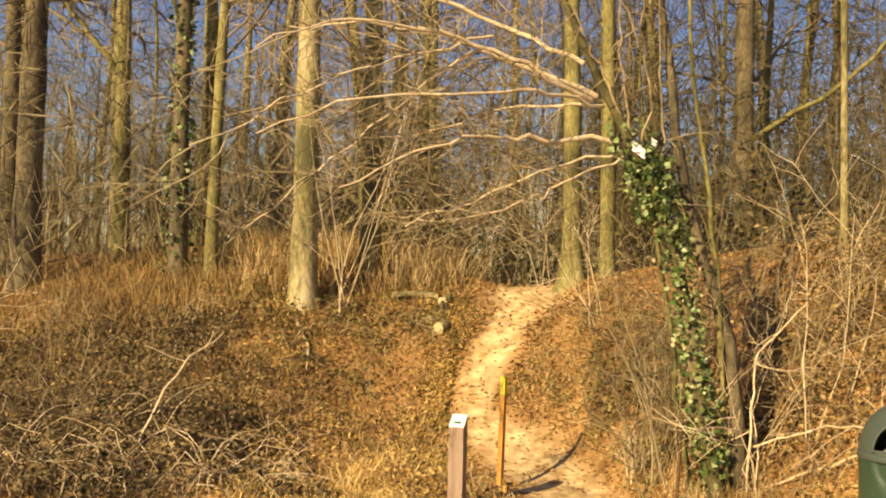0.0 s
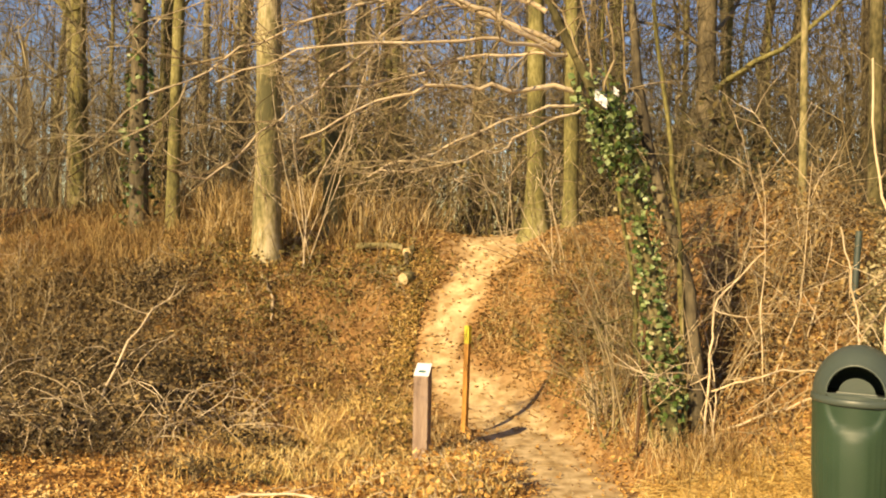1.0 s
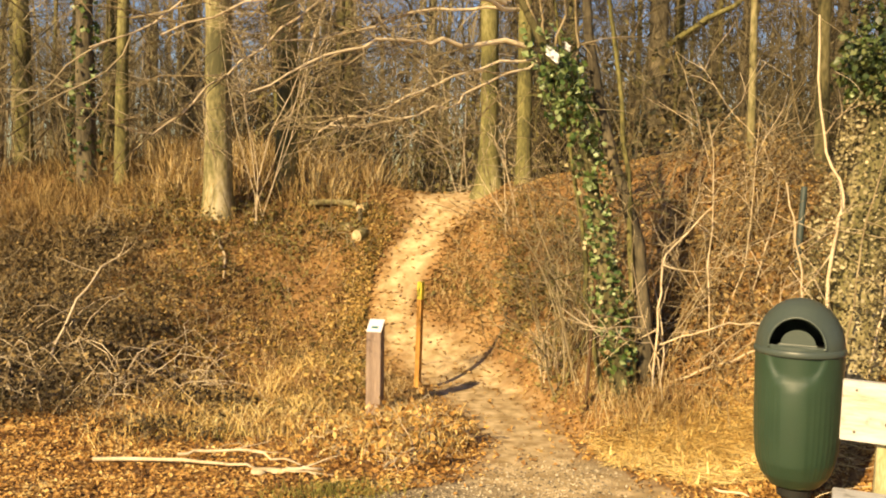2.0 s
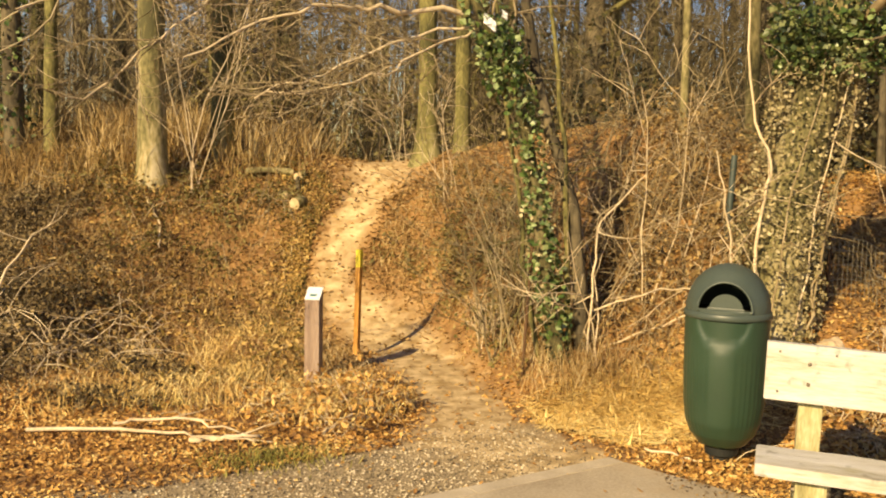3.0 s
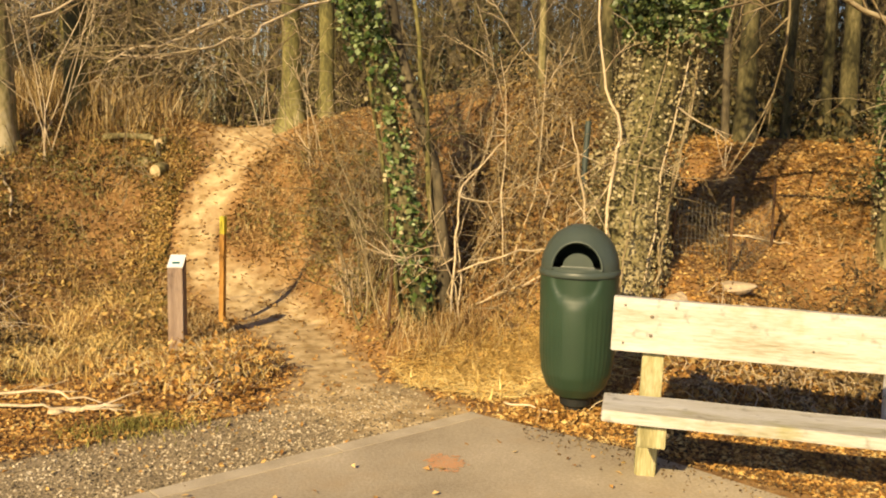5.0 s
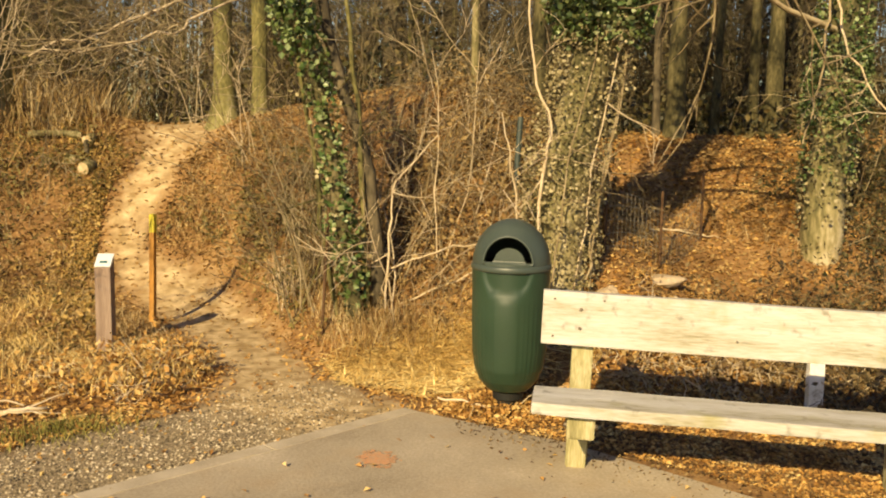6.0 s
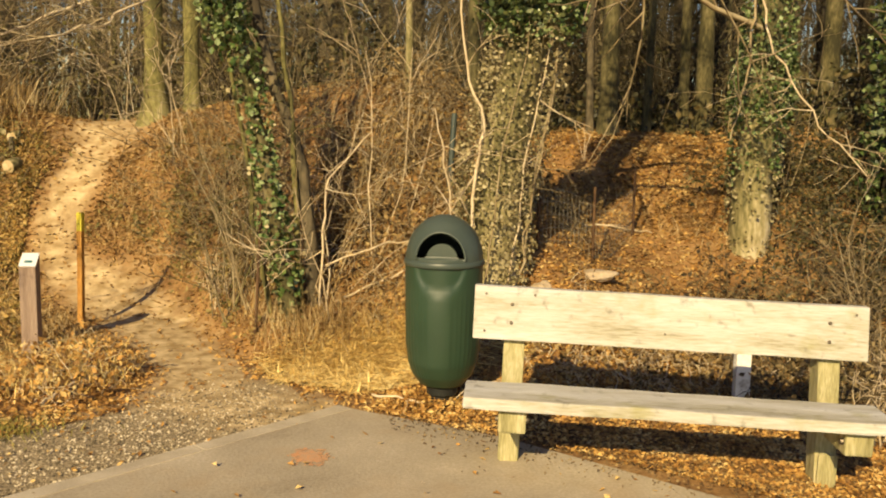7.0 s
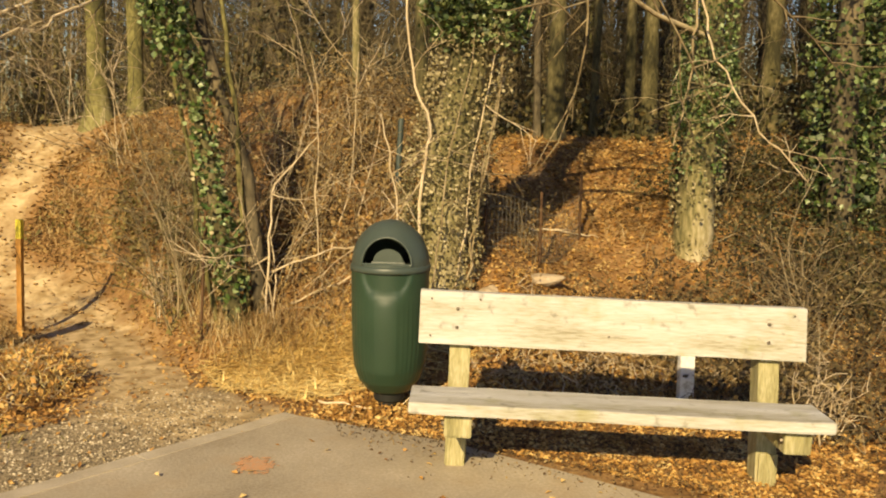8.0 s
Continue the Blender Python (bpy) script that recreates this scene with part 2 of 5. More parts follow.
def box_bm(x0, y0, z0, x1, y1, z1, bevel=0.006, cuts=0, wob=0.0, seed=0):
    bm = bmesh.new()
    bmesh.ops.create_cube(bm, size=1)
    for v in bm.verts:
        v.co = Vector((x0 + (v.co.x + 0.5) * (x1 - x0), y0 + (v.co.y + 0.5) * (y1 - y0), z0 + (v.co.z + 0.5) * (z1 - z0)))
    if cuts:
        long = max(range(3), key=lambda i: (x1 - x0, y1 - y0, z1 - z0)[i])
        es = [e for e in bm.edges if abs((e.verts[0].co - e.verts[1].co)[long]) > 1e-4]
        bmesh.ops.subdivide_edges(bm, edges=es, cuts=cuts, use_grid_fill=True)
    if bevel:
        bmesh.ops.bevel(bm, geom=list(bm.edges), offset=bevel, segments=2, affect="EDGES", profile=0.6)
    if wob:
        for v in bm.verts:
            v.co += noise.noise_vector(v.co * 3.0 + Vector((seed, 0, 0))) * wob
    return bm


def lathe_bm(profile, sides=32):
    bm = bmesh.new()
    rings = []
    for r, z in profile:
        rings.append([bm.verts.new((r * math.cos(2 * math.pi * k / sides), r * math.sin(2 * math.pi * k / sides), z)) for k in range(sides)])
    for a, b in zip(rings, rings[1:]):
        for k in range(sides):
            bm.faces.new((a[k], a[(k + 1) % sides], b[(k + 1) % sides], b[k]))
    return bm


def leaves_vf(c, size, up=0.5, seed=0, aspect=0.6, fold=0.25):
    """Folded leaf blades at the places c: two triangles each."""
    r = np.random.default_rng(seed)
    n = len(c)
    d = r.normal(size=(n, 3))
    d[:, 2] *= up
    d /= np.linalg.norm(d, axis=1, keepdims=True)
    nrm = r.normal(size=(n, 3)) * up + np.array([0, 0, 1.0]) * (1.2 - up)
    s = np.cross(d, nrm)
    s /= np.linalg.norm(s, axis=1, keepdims=True) + 1e-9
    w = np.cross(s, d)
    sz = (np.broadcast_to(size, (n,)) * r.uniform(0.6, 1.35, n))[:, None]
    lift = w * sz * fold * r.uniform(-0.4, 1.2, (n, 1))
    v = np.stack([c - d * sz / 2, c + s * sz * aspect / 2 + lift - d * sz * 0.05, c + d * sz / 2, c - s * sz * aspect / 2 + lift - d * sz * 0.05], 1).reshape(-1, 3)
    k = np.arange(n)[:, None] * 4
    return v, np.concatenate([k + [0, 1, 2], k + [0, 2, 3]], 0)


def blades_vf(c, height, width, lean, seed=0):
    """Grass or stem blades that stand at the places c and bend over: three triangles each."""
    r = np.random.default_rng(seed)
    n = len(c)
    h = (np.broadcast_to(height, (n,)) * r.uniform(0.5, 1.3, n))[:, None]
    a = r.uniform(0, 2 * np.pi, n)
    s = np.stack([np.cos(a), np.sin(a), 0 * a], 1) * width / 2
    l = r.normal(size=(n, 3)) * lean * h
    l[:, 2] = 0
    up = np.array([0, 0, 1.0])
    mid = c + l * 0.35 + up * h * 0.6
    tip = c + l + up * h * r.uniform(0.6, 1.0, (n, 1))
    v = np.stack([c - s, c + s, mid + s * 0.7, mid - s * 0.7, tip], 1).reshape(-1, 3)
    k = np.arange(n)[:, None] * 5
    return v, np.concatenate([k + [0, 1, 2], k + [0, 2, 3], k + [3, 2, 4]], 0)


def stuff(name, v, f, material, label, category):
    me = mesh_of(name, v, f, False)
    me.materials.append(material)
    return tagged(new(name, me), label, category, kind="stuff")


# ---- ground ----
def sstep(a, b, v):
    u = np.clip((v - a) / (b - a), 0, 1)
    return u * u * (3 - 2 * u)


BENCH_O, BENCH_U, BENCH_V = np.array([2.26, 3.74]), np.array([0.895, -0.446]), np.array([0.446, 0.895])
TRAIL = np.array([(1.4, 4.9), (1.03, 5.34), (1.14, 6.0), (1.04, 6.76), (0.92, 7.88), (0.72, 8.54), (0.45, 9.0), (0.26, 9.42), (0.32, 9.82), (0.45, 10.15), (0.64, 10.57), (0.82, 10.96), (0.94, 11.24), (1.15, 12.0)])
TRAIL_W = np.array([0.42, 0.38, 0.31, 0.3, 0.37, 0.4, 0.29, 0.21, 0.23, 0.28, 0.25, 0.29, 0.58, 0.62])


def trail(x, y):
    """How far a place lies from the middle of the trodden trail, as a share of its half width."""
    x, y = np.asarray(x, float), np.asarray(y, float)
    best = np.full(x.shape, 99.0)
    for k in range(len(TRAIL) - 1):
        a, d = TRAIL[k], TRAIL[k + 1] - TRAIL[k]
        t = np.clip(((x - a[0]) * d[0] + (y - a[1]) * d[1]) / (d @ d), 0, 1)
        w = TRAIL_W[k] + t * (TRAIL_W[k + 1] - TRAIL_W[k])
        best = np.minimum(best, np.hypot(x - a[0] - t * d[0], y - a[1] - t * d[1]) / w)
    return best


def hgt(x, y):
    x, y = np.asarray(x, float), np.asarray(y, float)
    n = 0.4 * x + 0.92 * y
    w = sstep(1.8, 3.0, x) * (1 - sstep(3.5, 4.7, x))
    far_bank = sstep(3.5, 4.7, x)
    top = 1.95 - 0.60 * far_bank - 0.25 * np.exp(-(((x - 0.08 * y) / 1.2) ** 2)) + 0.3 * sstep(2, 5, x)
    flat = sstep(-3.0, -0.5, x) * (1 - sstep(1.1, 1.8, x))
    z = top * sstep(5.4 - 0.1 * w + 2.2 * flat, 11.3 - 2.2 * w, n)
    z = z - 0.7 * np.exp(-(((x - 1.2) / 1.6) ** 2)) * sstep(11.2, 14.5, y) - 0.5 * sstep(16, 45, n)
    along = (x - BENCH_O[0]) * BENCH_U[0] + (y - BENCH_O[1]) * BENCH_U[1]
    z = z - 0.033 * np.clip(along, 0, 2.5) * (1 - sstep(5.0, 6.5, n))
    rough = sstep(4.9, 6.5, n) * sstep(0.7, 2.0, trail(x, y))
    bumps = 0.035 * np.sin(2.3 * x + 1.1 * np.sin(1.7 * y)) + 0.03 * np.sin(3.1 * y + 1.3 * np.sin(2.2 * x + 1)) + 0.018 * np.sin(6.1 * x + 2.0 * np.sin(4.3 * y))
    return z + rough * bumps


def spread(a, b, step, far, count):
    mid = np.arange(a, b, step)
    g = np.geomspace(step, far, count)
    return np.concatenate([a - np.cumsum(g)[::-1], mid, mid[-1] + np.cumsum(g)])


gx, gy = spread(-7, 9, 0.07, 160, 40), spread(2.5, 14, 0.07, 160, 40)
X, Y = np.meshgrid(gx, gy)
V = np.stack([X, Y, hgt(X, Y)], -1).reshape(-1, 3)
i = (np.arange(len(gy) - 1)[:, None] * len(gx) + np.arange(len(gx) - 1)[None]).ravel()
me = mesh_of("ground", V, np.stack([i, i + 1, i + 1 + len(gx), i + len(gx)], -1))
for key, val in (("trodden", (1 - sstep(0.3, 1.6, trail(X, Y))) * (0.95 - 0.22 * sstep(7.6, 9.0, Y))), ("gravelly", (1 - sstep(0.75, 1.25, -0.435 * (X - 1.8) + 0.9 * (Y - 4.82))) * (1 - sstep(1.3, 1.9, X)))):
    at = me.attributes.new(key, "FLOAT", "POINT")
    at.data.foreach_set("value", val.ravel().astype(np.float32))
ground = tagged(new("ground", me), "woodland ground of leaf litter with a trodden sandy trail", "ground", kind="structure")
GROUND = mat("leaf_mould_soil", [(0.107, 0.053, 0.019), (0.213, 0.112, 0.040), (0.341, 0.192, 0.075), (0.448, 0.288, 0.128)], 1.6, 0.95, 0.8, 26)
me.materials.append(GROUND)
n, l = GROUND.node_tree.nodes, GROUND.node_tree.links
base = n["Principled BSDF"].inputs["Base Color"]
for key, cols, sc in (("gravelly", ((0.18, 0.135, 0.075), (0.44, 0.345, 0.21)), 60), ("trodden", ((0.33, 0.225, 0.10), (0.68, 0.52, 0.30)), 7)):
    src = base.links[0].from_socket
    a = n.new("ShaderNodeAttribute")
    a.attribute_name = key
    t = n.new("ShaderNodeTexNoise")
    t.inputs["Scale"].default_value, t.inputs["Detail"].default_value = sc, 6
    tc = n.new("ShaderNodeTexCoord")
    l.new(tc.outputs["Object"], t.inputs["Vector"])
    r = n.new("ShaderNodeValToRGB")
    r.color_ramp.elements[0].position, r.color_ramp.elements[1].position = 0.35, 0.65
    r.color_ramp.elements[0].color, r.color_ramp.elements[1].color = (*cols[0], 1), (*cols[1], 1)
    l.new(t.outputs["Fac"], r.inputs[0])
    t2 = n.new("ShaderNodeTexNoise")
    t2.inputs["Scale"].default_value, t2.inputs["Detail"].default_value = 5, 6
    l.new(tc.outputs["Object"], t2.inputs["Vector"])
    edge = n.new("ShaderNodeMath")
    edge.operation = "MULTIPLY_ADD"
    l.new(t2.outputs["Fac"], edge.inputs[0])
    edge.inputs[1].default_value = 1.4
    l.new(a.outputs["Fac"], edge.inputs[2])
    cut = n.new("ShaderNodeMapRange")
    cut.inputs["From Min"].default_value, cut.inputs["From Max"].default_value = 0.85, 1.55
    l.new(edge.outputs[0], cut.inputs["Value"])
    mx = n.new("ShaderNodeMix")
    mx.data_type = "RGBA"
    l.new(cut.outputs["Result"], mx.inputs["Factor"])
    l.new(src, mx.inputs["A"])
    l.new(r.outputs[0], mx.inputs["B"])
    l.new(mx.outputs["Result"], base)

# ---- paved corner ----
def slab():
    """The paved pull-in with its pale edging along two sides."""
    c, lft, rgt = Vector((1.80, 4.82, 0)), Vector((-0.90, -0.435, 0)).normalized(), Vector((0.62, -0.785, 0)).normalized()
    edge = [c + lft * 9.0, c, c + rgt * 1.0, Vector((2.72, 3.45, 0)), Vector((3.1, 2.7, -0.03)), Vector((7.0, 0.2, -0.08)), Vector((7.0, -7, -0.05)), Vector((-8, -7, 0))]
    bm = bmesh.new()
    vs = [bm.verts.new((p.x, p.y, 0.018)) for p in edge]
    face = bm.faces.new(vs)
    ext = bmesh.ops.extrude_face_region(bm, geom=[face])
    for v in ext["geom"]:
        if isinstance(v, bmesh.types.BMVert):
            v.co.z -= 0.22
    bmesh.ops.recalc_face_normals(bm, faces=bm.faces)
    me = bpy.data.meshes.new("pavement")
    bm.to_mesh(me)
    bm.free()
    me.materials.append(ASPHALT)
    pave = tagged(new("pavement", me), "worn grey-brown asphalt lay-by strewn with leaf bits", "pavement", kind="structure")
    kerb = tagged(new("edging"), "pale concrete edging flush along the asphalt", "edging", kind="structure")
    across = Vector((-lft.y, lft.x, 0))
    if across.y < 0:
        across = -across
    for k in range(9):
        a, b = 0.004 + k * 1.0, (k + 1) * 1.0 - 0.004
        bm = bmesh.new()
        top = 0.021 + 0.002 * (k % 2)
        q = [c + lft * a - across * 0.02, c + lft * b - across * 0.02, c + lft * b + across * 0.085, c + lft * a + across * 0.085]
        lo = [bm.verts.new((p.x, p.y, -0.12)) for p in q]
        hi = [bm.verts.new((p.x, p.y, top)) for p in q]
        bm.faces.new(hi)
        for m in range(4):
            bm.faces.new((lo[m], lo[(m + 1) % 4], hi[(m + 1) % 4], hi[m]))
        bmesh.ops.recalc_face_normals(bm, faces=bm.faces)
        part("edging_stone", bm, EDGING, kerb)
    return pave


slab()


# ---- bench ----
def bench():
    b = thing("bench", BENCH_O[0], BENCH_O[1], -0.012, "weathered pale timber bench with one wide back plank", "bench", turn=math.degrees(math.atan2(BENCH_U[1], BENCH_U[0])))
    b.matrix_world = b.matrix_world @ pose(0, 0, 0, 0, 1.7, 0)
    for x in (0.022, 1.562):
        bm = box_bm(x - 0.052, 0.0, -0.12, x + 0.052, 0.13, 0.86, 0.006, 6, 0.004, x)
        for v in bm.verts:
            v.co.y += 0.14 * max(0.0, v.co.z) / 0.86
        post = part("post", bm, POSTWOOD, b, "greenish weathered square post")
        part("bearer", box_bm(x - 0.064, -0.37, 0.285, x + 0.064, -0.004, 0.402, 0.012, 3, 0.003, x + 2), POSTWOOD, b)
        part("foot", box_bm(x - 0.046, -0.016, -0.12, x + 0.046, -0.003, 0.17, 0.005), POSTWOOD, b)
    part("seat_plank", box_bm(-0.205, -0.43, 0.405, 1.703, -0.13, 0.462, 0.012, 14, 0.006, 3), PLANK, b, "wide seat plank with worn edges")
    bm = box_bm(-0.187, -0.055, 0.0, 1.725, -0.008, 0.258, 0.008, 14, 0.005, 9)
    for v in bm.verts:
        v.co.y += 0.098 + 0.14 * v.co.z / 0.86
        v.co.z += 0.625
    back = part("back_plank", bm, PLANK, b, "wide pale back plank with bolt heads and knots")
    for x in (0.0, 1.535):
        for z in (0.71, 0.80):
            bm = lathe_bm([(0.0005, 0.005), (0.006, 0.004), (0.009, 0.002), (0.009, -0.004)], 10)
            bmesh.ops.rotate(bm, verts=bm.verts, matrix=Matrix.Rotation(radians(90 - 9), 3, "X"))
            bmesh.ops.translate(bm, verts=bm.verts, vec=(x, 0.043 + 0.14 * (z - 0.625) / 0.86 - 0.002, z))
            part("bolt", bm, STEEL, back)
    for x, z in ((-0.13, 0.845), (0.11, 0.85), (-0.13, 0.665), (0.75, 0.70), (1.66, 0.845)):
        bm = lathe_bm([(0.0004, 0.0025), (0.004, 0.002), (0.006, 0.001), (0.006, -0.003)], 8)
        bmesh.ops.rotate(bm, verts=bm.verts, matrix=Matrix.Rotation(radians(90 - 9), 3, "X"))
        bmesh.ops.translate(bm, verts=bm.verts, vec=(x, 0.043 + 0.14 * (z - 0.625) / 0.86 - 0.001, z))
        part("nail", bm, STEEL, back)
    for x in (-0.045, 0.089, 1.495, 1.629):
        bm = lathe_bm([(0.0005, 0.012), (0.012, 0.010), (0.016, 0.0), (0.016, -0.006)], 8)
        bmesh.ops.rotate(bm, verts=bm.verts, matrix=Matrix.Rotation(radians(90 if x in (0.089, 1.629) else -90), 3, "Y"))
        bmesh.ops.translate(bm, verts=bm.verts, vec=(x, -0.34, 0.345))
        part("side_bolt", bm, STEEL, b)


bench()


# ---- litter bin ----
def litter_bin(x, y):
    b = thing("litter_bin", x, y, 0.0, "dark green plastic litter bin with a grey domed hood", "litter bin", turn=-30)
    prof = [(0.002, 0.122), (0.08, 0.124), (0.13, 0.146), (0.178, 0.205), (0.205, 0.28), (0.218, 0.385), (0.224, 0.565), (0.226, 0.755), (0.228, 0.858)]
    sides = 144
    bm = bmesh.new()
    zs = np.interp(np.linspace(0, 8, 49), range(9), [p[1] for p in prof])
    rs = np.interp(zs, [p[1] for p in prof], [p[0] for p in prof])
    rings = []
    for r, z in zip(rs, zs):
        ring = []
        for k in range(sides):
            a = 2 * math.pi * k / sides - math.pi / 2
            da = abs((a + math.pi / 2 + math.pi) % (2 * math.pi) - math.pi)
            rr = r
            # the raised front panel, and the grooves at its sides
            arch = 0.80 if z < 0.70 else 0.0
            end = float(sstep(0.16, 0.24, z))
            inner = (1 - float(sstep(0.30, 0.37, da))) * float(sstep(0.20, 0.27, z)) * (1 - float(sstep(0.62, 0.68, z)))
            rr += 0.004 * inner
            if 0.50 < da < 1.2:
                rr -= 0.0032 * end * (1 - float(sstep(0.66, 0.80, z + 0.06 * da))) * (0.5 + 0.5 * math.cos((da - 0.50) * 2 * math.pi / 0.146))
            scoop = 1 - float(sstep(0.82, 1.0, math.hypot(da / 0.72, (z - 0.87) / 0.17)))
            rr -= 0.013 * scoop
            ring.append(bm.verts.new((rr * math.cos(a), rr * math.sin(a), z)))
        rings.append(ring)
    for p, q in zip(rings, rings[1:]):
        for k in range(sides):
            bm.faces.new((p[k], p[(k + 1) % sides], q[(k + 1) % sides], q[k]))
    part("body", bm, BIN_GREEN, b, "ribbed dark green body", smooth=True)
    part("rim", lathe_bm([(0.222, 0.853), (0.233, 0.856), (0.236, 0.866), (0.234, 0.884), (0.229, 0.892), (0.221, 0.892), (0.219, 0.855)], 72), BIN_GREY, b, "grey-green lip", smooth=True)
    # the dome, with an arched opening in front
    bm = bmesh.new()
    nz, na = 40, 120

    def place(e, a, r):
        return Vector((r * math.cos(e) * math.cos(a), r * math.cos(e) * math.sin(a), 0.888 + (r + 0.033) * math.sin(e)))

    def hole(e, a):
        da = (a + math.pi / 2 + math.pi) % (2 * math.pi) - math.pi
        xx, zz = math.sin(da) * math.cos(e) * 0.226, 0.259 * math.sin(e)
        return abs(da) < 1.2 and zz > 0.016 and (xx / 0.140) ** 2 + ((zz - 0.016) / 0.152) ** 2 < 1

    for r, flip in ((0.226, False), (0.219, True)):
        grid = [[bm.verts.new(place(radians(89.5) * j / nz, 2 * math.pi * k / na, r)) for k in range(na)] for j in range(nz + 1)]
        for j in range(nz):
            for k in range(na):
                if hole(radians(89.5) * (j + 0.5) / nz, 2 * math.pi * (k + 0.5) / na):
                    continue
                q = (grid[j][k], grid[j][(k + 1) % na], grid[j + 1][(k + 1) % na], grid[j + 1][k])
                bm.faces.new(q[::-1] if flip else q)
    part("hood", bm, BIN_GREY, b, "grey-green domed hood with an arched opening", smooth=True)
    # raised lip round the opening
    g = Geo()
    pts = []
    for k in range(41):
        u = math.pi * k / 40
        xx, zz = 0.142 * math.cos(u), 0.016 + 0.155 * math.sin(u)
        e = math.asin(min(1, zz / 0.262))
        rad = 0.229 * math.cos(e)
        pts.append((xx, -math.sqrt(max(1e-5, rad * rad - xx * xx)), 0.888 + zz))
    pts.append(pts[0])
    g.tube(pts, 0.0075, 8)
    part_me("opening_lip", g.mesh("opening_lip"), BIN_GREY, b)
    part("liner", lathe_bm([(0.205, 0.60), (0.205, 0.885), (0.19, 0.885), (0.19, 0.60), (0.002, 0.58)], 48), BIN_IN, b, "dark inner liner")
    bm = bmesh.new()
    arch = [(0.088 * math.cos(math.pi * k / 16), 0.082 * math.sin(math.pi * k / 16)) for k in range(17)]
    front = [bm.verts.new((px, -0.115, 0.905 + pz)) for px, pz in arch]
    rear = [bm.verts.new((px, -0.098, 0.905 + pz)) for px, pz in arch]
    bm.faces.new(front)
    bm.faces.new(rear[::-1])
    for k in range(17):
        bm.faces.new((front[(k + 1) % 17], front[k], rear[k], rear[(k + 1) % 17]))
    bmesh.ops.recalc_face_normals(bm, faces=bm.faces)
    flap = part("flap", bm, BIN_GREY, b, "arched grey plate behind the opening")
    part("ledge", box_bm(-0.098, -0.128, 0.893, 0.098, -0.10, 0.912, 0.004), BIN_GREY, flap)
    part("foot", lathe_bm([(0.002, 0.13), (0.095, 0.13), (0.09, 0.085), (0.065, 0.07), (0.065, -0.05)], 32), BIN_IN, b, "dark ground socket")


litter_bin(2.345, 4.735)


# ---- marker post and stake ----
def marker_post(x, y):
    z = float(hgt(x, y))
    p = thing("marker_post", x, y, z, "square weathered brown wooden post with a sloping white plaque", "post", turn=-16)
    bm = box_bm(-0.058, -0.055, -0.2, 0.058, 0.055, 0.70, 0.006, 4, 0.003)
    for v in bm.verts:
        if v.co.z > 0.64:
            v.co.z += 0.75 * v.co.y
    part("shaft", bm, POST_GREY, p)
    tilt = Matrix.Translation((0, 0, 0.705)) @ Matrix.Rotation(math.atan(0.75), 4, "X")
    bm = box_bm(-0.059, -0.068, 0, 0.059, 0.068, 0.008, 0.002)
    bmesh.ops.transform(bm, matrix=tilt, verts=bm.verts)
    pl = part("plaque", bm, WHITE, p, "sloping white plaque")
    bm = box_bm(-0.026, -0.034, 0.009, 0.028, -0.012, 0.010, 0)
    bmesh.ops.transform(bm, matrix=tilt, verts=bm.verts)
    part("print_bar", bm, TEAL, pl, "small dark teal mark")


marker_post(0.09, 7.03)


def stake(x, y):
    z = float(hgt(x, y))
    s = thing("stake", x, y, z, "thin orange-brown wooden stake with a yellow painted top", "stake", turn=-38)
    bm = box_bm(-0.022, -0.020, -0.2, 0.022, 0.020, 0.76, 0.002, 6, 0.003)
    for v in bm.verts:
        v.co.x += 0.022 * v.co.z
    part("shaft", bm, STAKE, s)
    bm = box_bm(-0.0225, -0.0205, 0.7605, 0.0225, 0.0205, 0.91, 0.002)
    for v in bm.verts:
        v.co.x += 0.022 * v.co.z
    part("painted_top", bm, YELLOW, s, "yellow painted top")


stake(0.45, 7.78)


# ---- trees ----
def branch(g, twigs, start, way, length, r, depth, rs, droop=0.0, sides=5, kids=(4, 6), wild=0.35):
    """A wavering limb with side limbs; the thinnest go to twigs."""
    n = 6 if depth > 0 else 4
    p = [np.array(start, float)]
    d = np.array(way, float) / np.linalg.norm(way)
    for k in range(n):
        d = d + rs.normal(size=3) * wild / n * 1.6 + np.array([0, 0, 0.08 - droop]) / n
        d /= np.linalg.norm(d)
        p.append(p[-1] + d * length / n)
    p = np.array(p)
    (g if r > 0.012 else twigs).tube(p, np.linspace(r, max(0.0018, r * 0.25), n + 1), sides if depth > 1 else 3)
    if depth > 0:
        for k in range(rs.integers(*kids)):
            t = rs.uniform(0.2, 0.98)
            q = p[int(t * n)] + (p[min(n, int(t * n) + 1)] - p[int(t * n)]) * (t * n % 1)
            side = np.cross(d, rs.normal(size=3))
            side /= np.linalg.norm(side) + 1e-9
            branch(g, twigs, q, d * 0.7 + side * rs.uniform(0.5, 1.1), length * rs.uniform(0.35, 0.62), max(0.003, r * 0.5), depth - 1, rs, droop, sides, kids, wild)


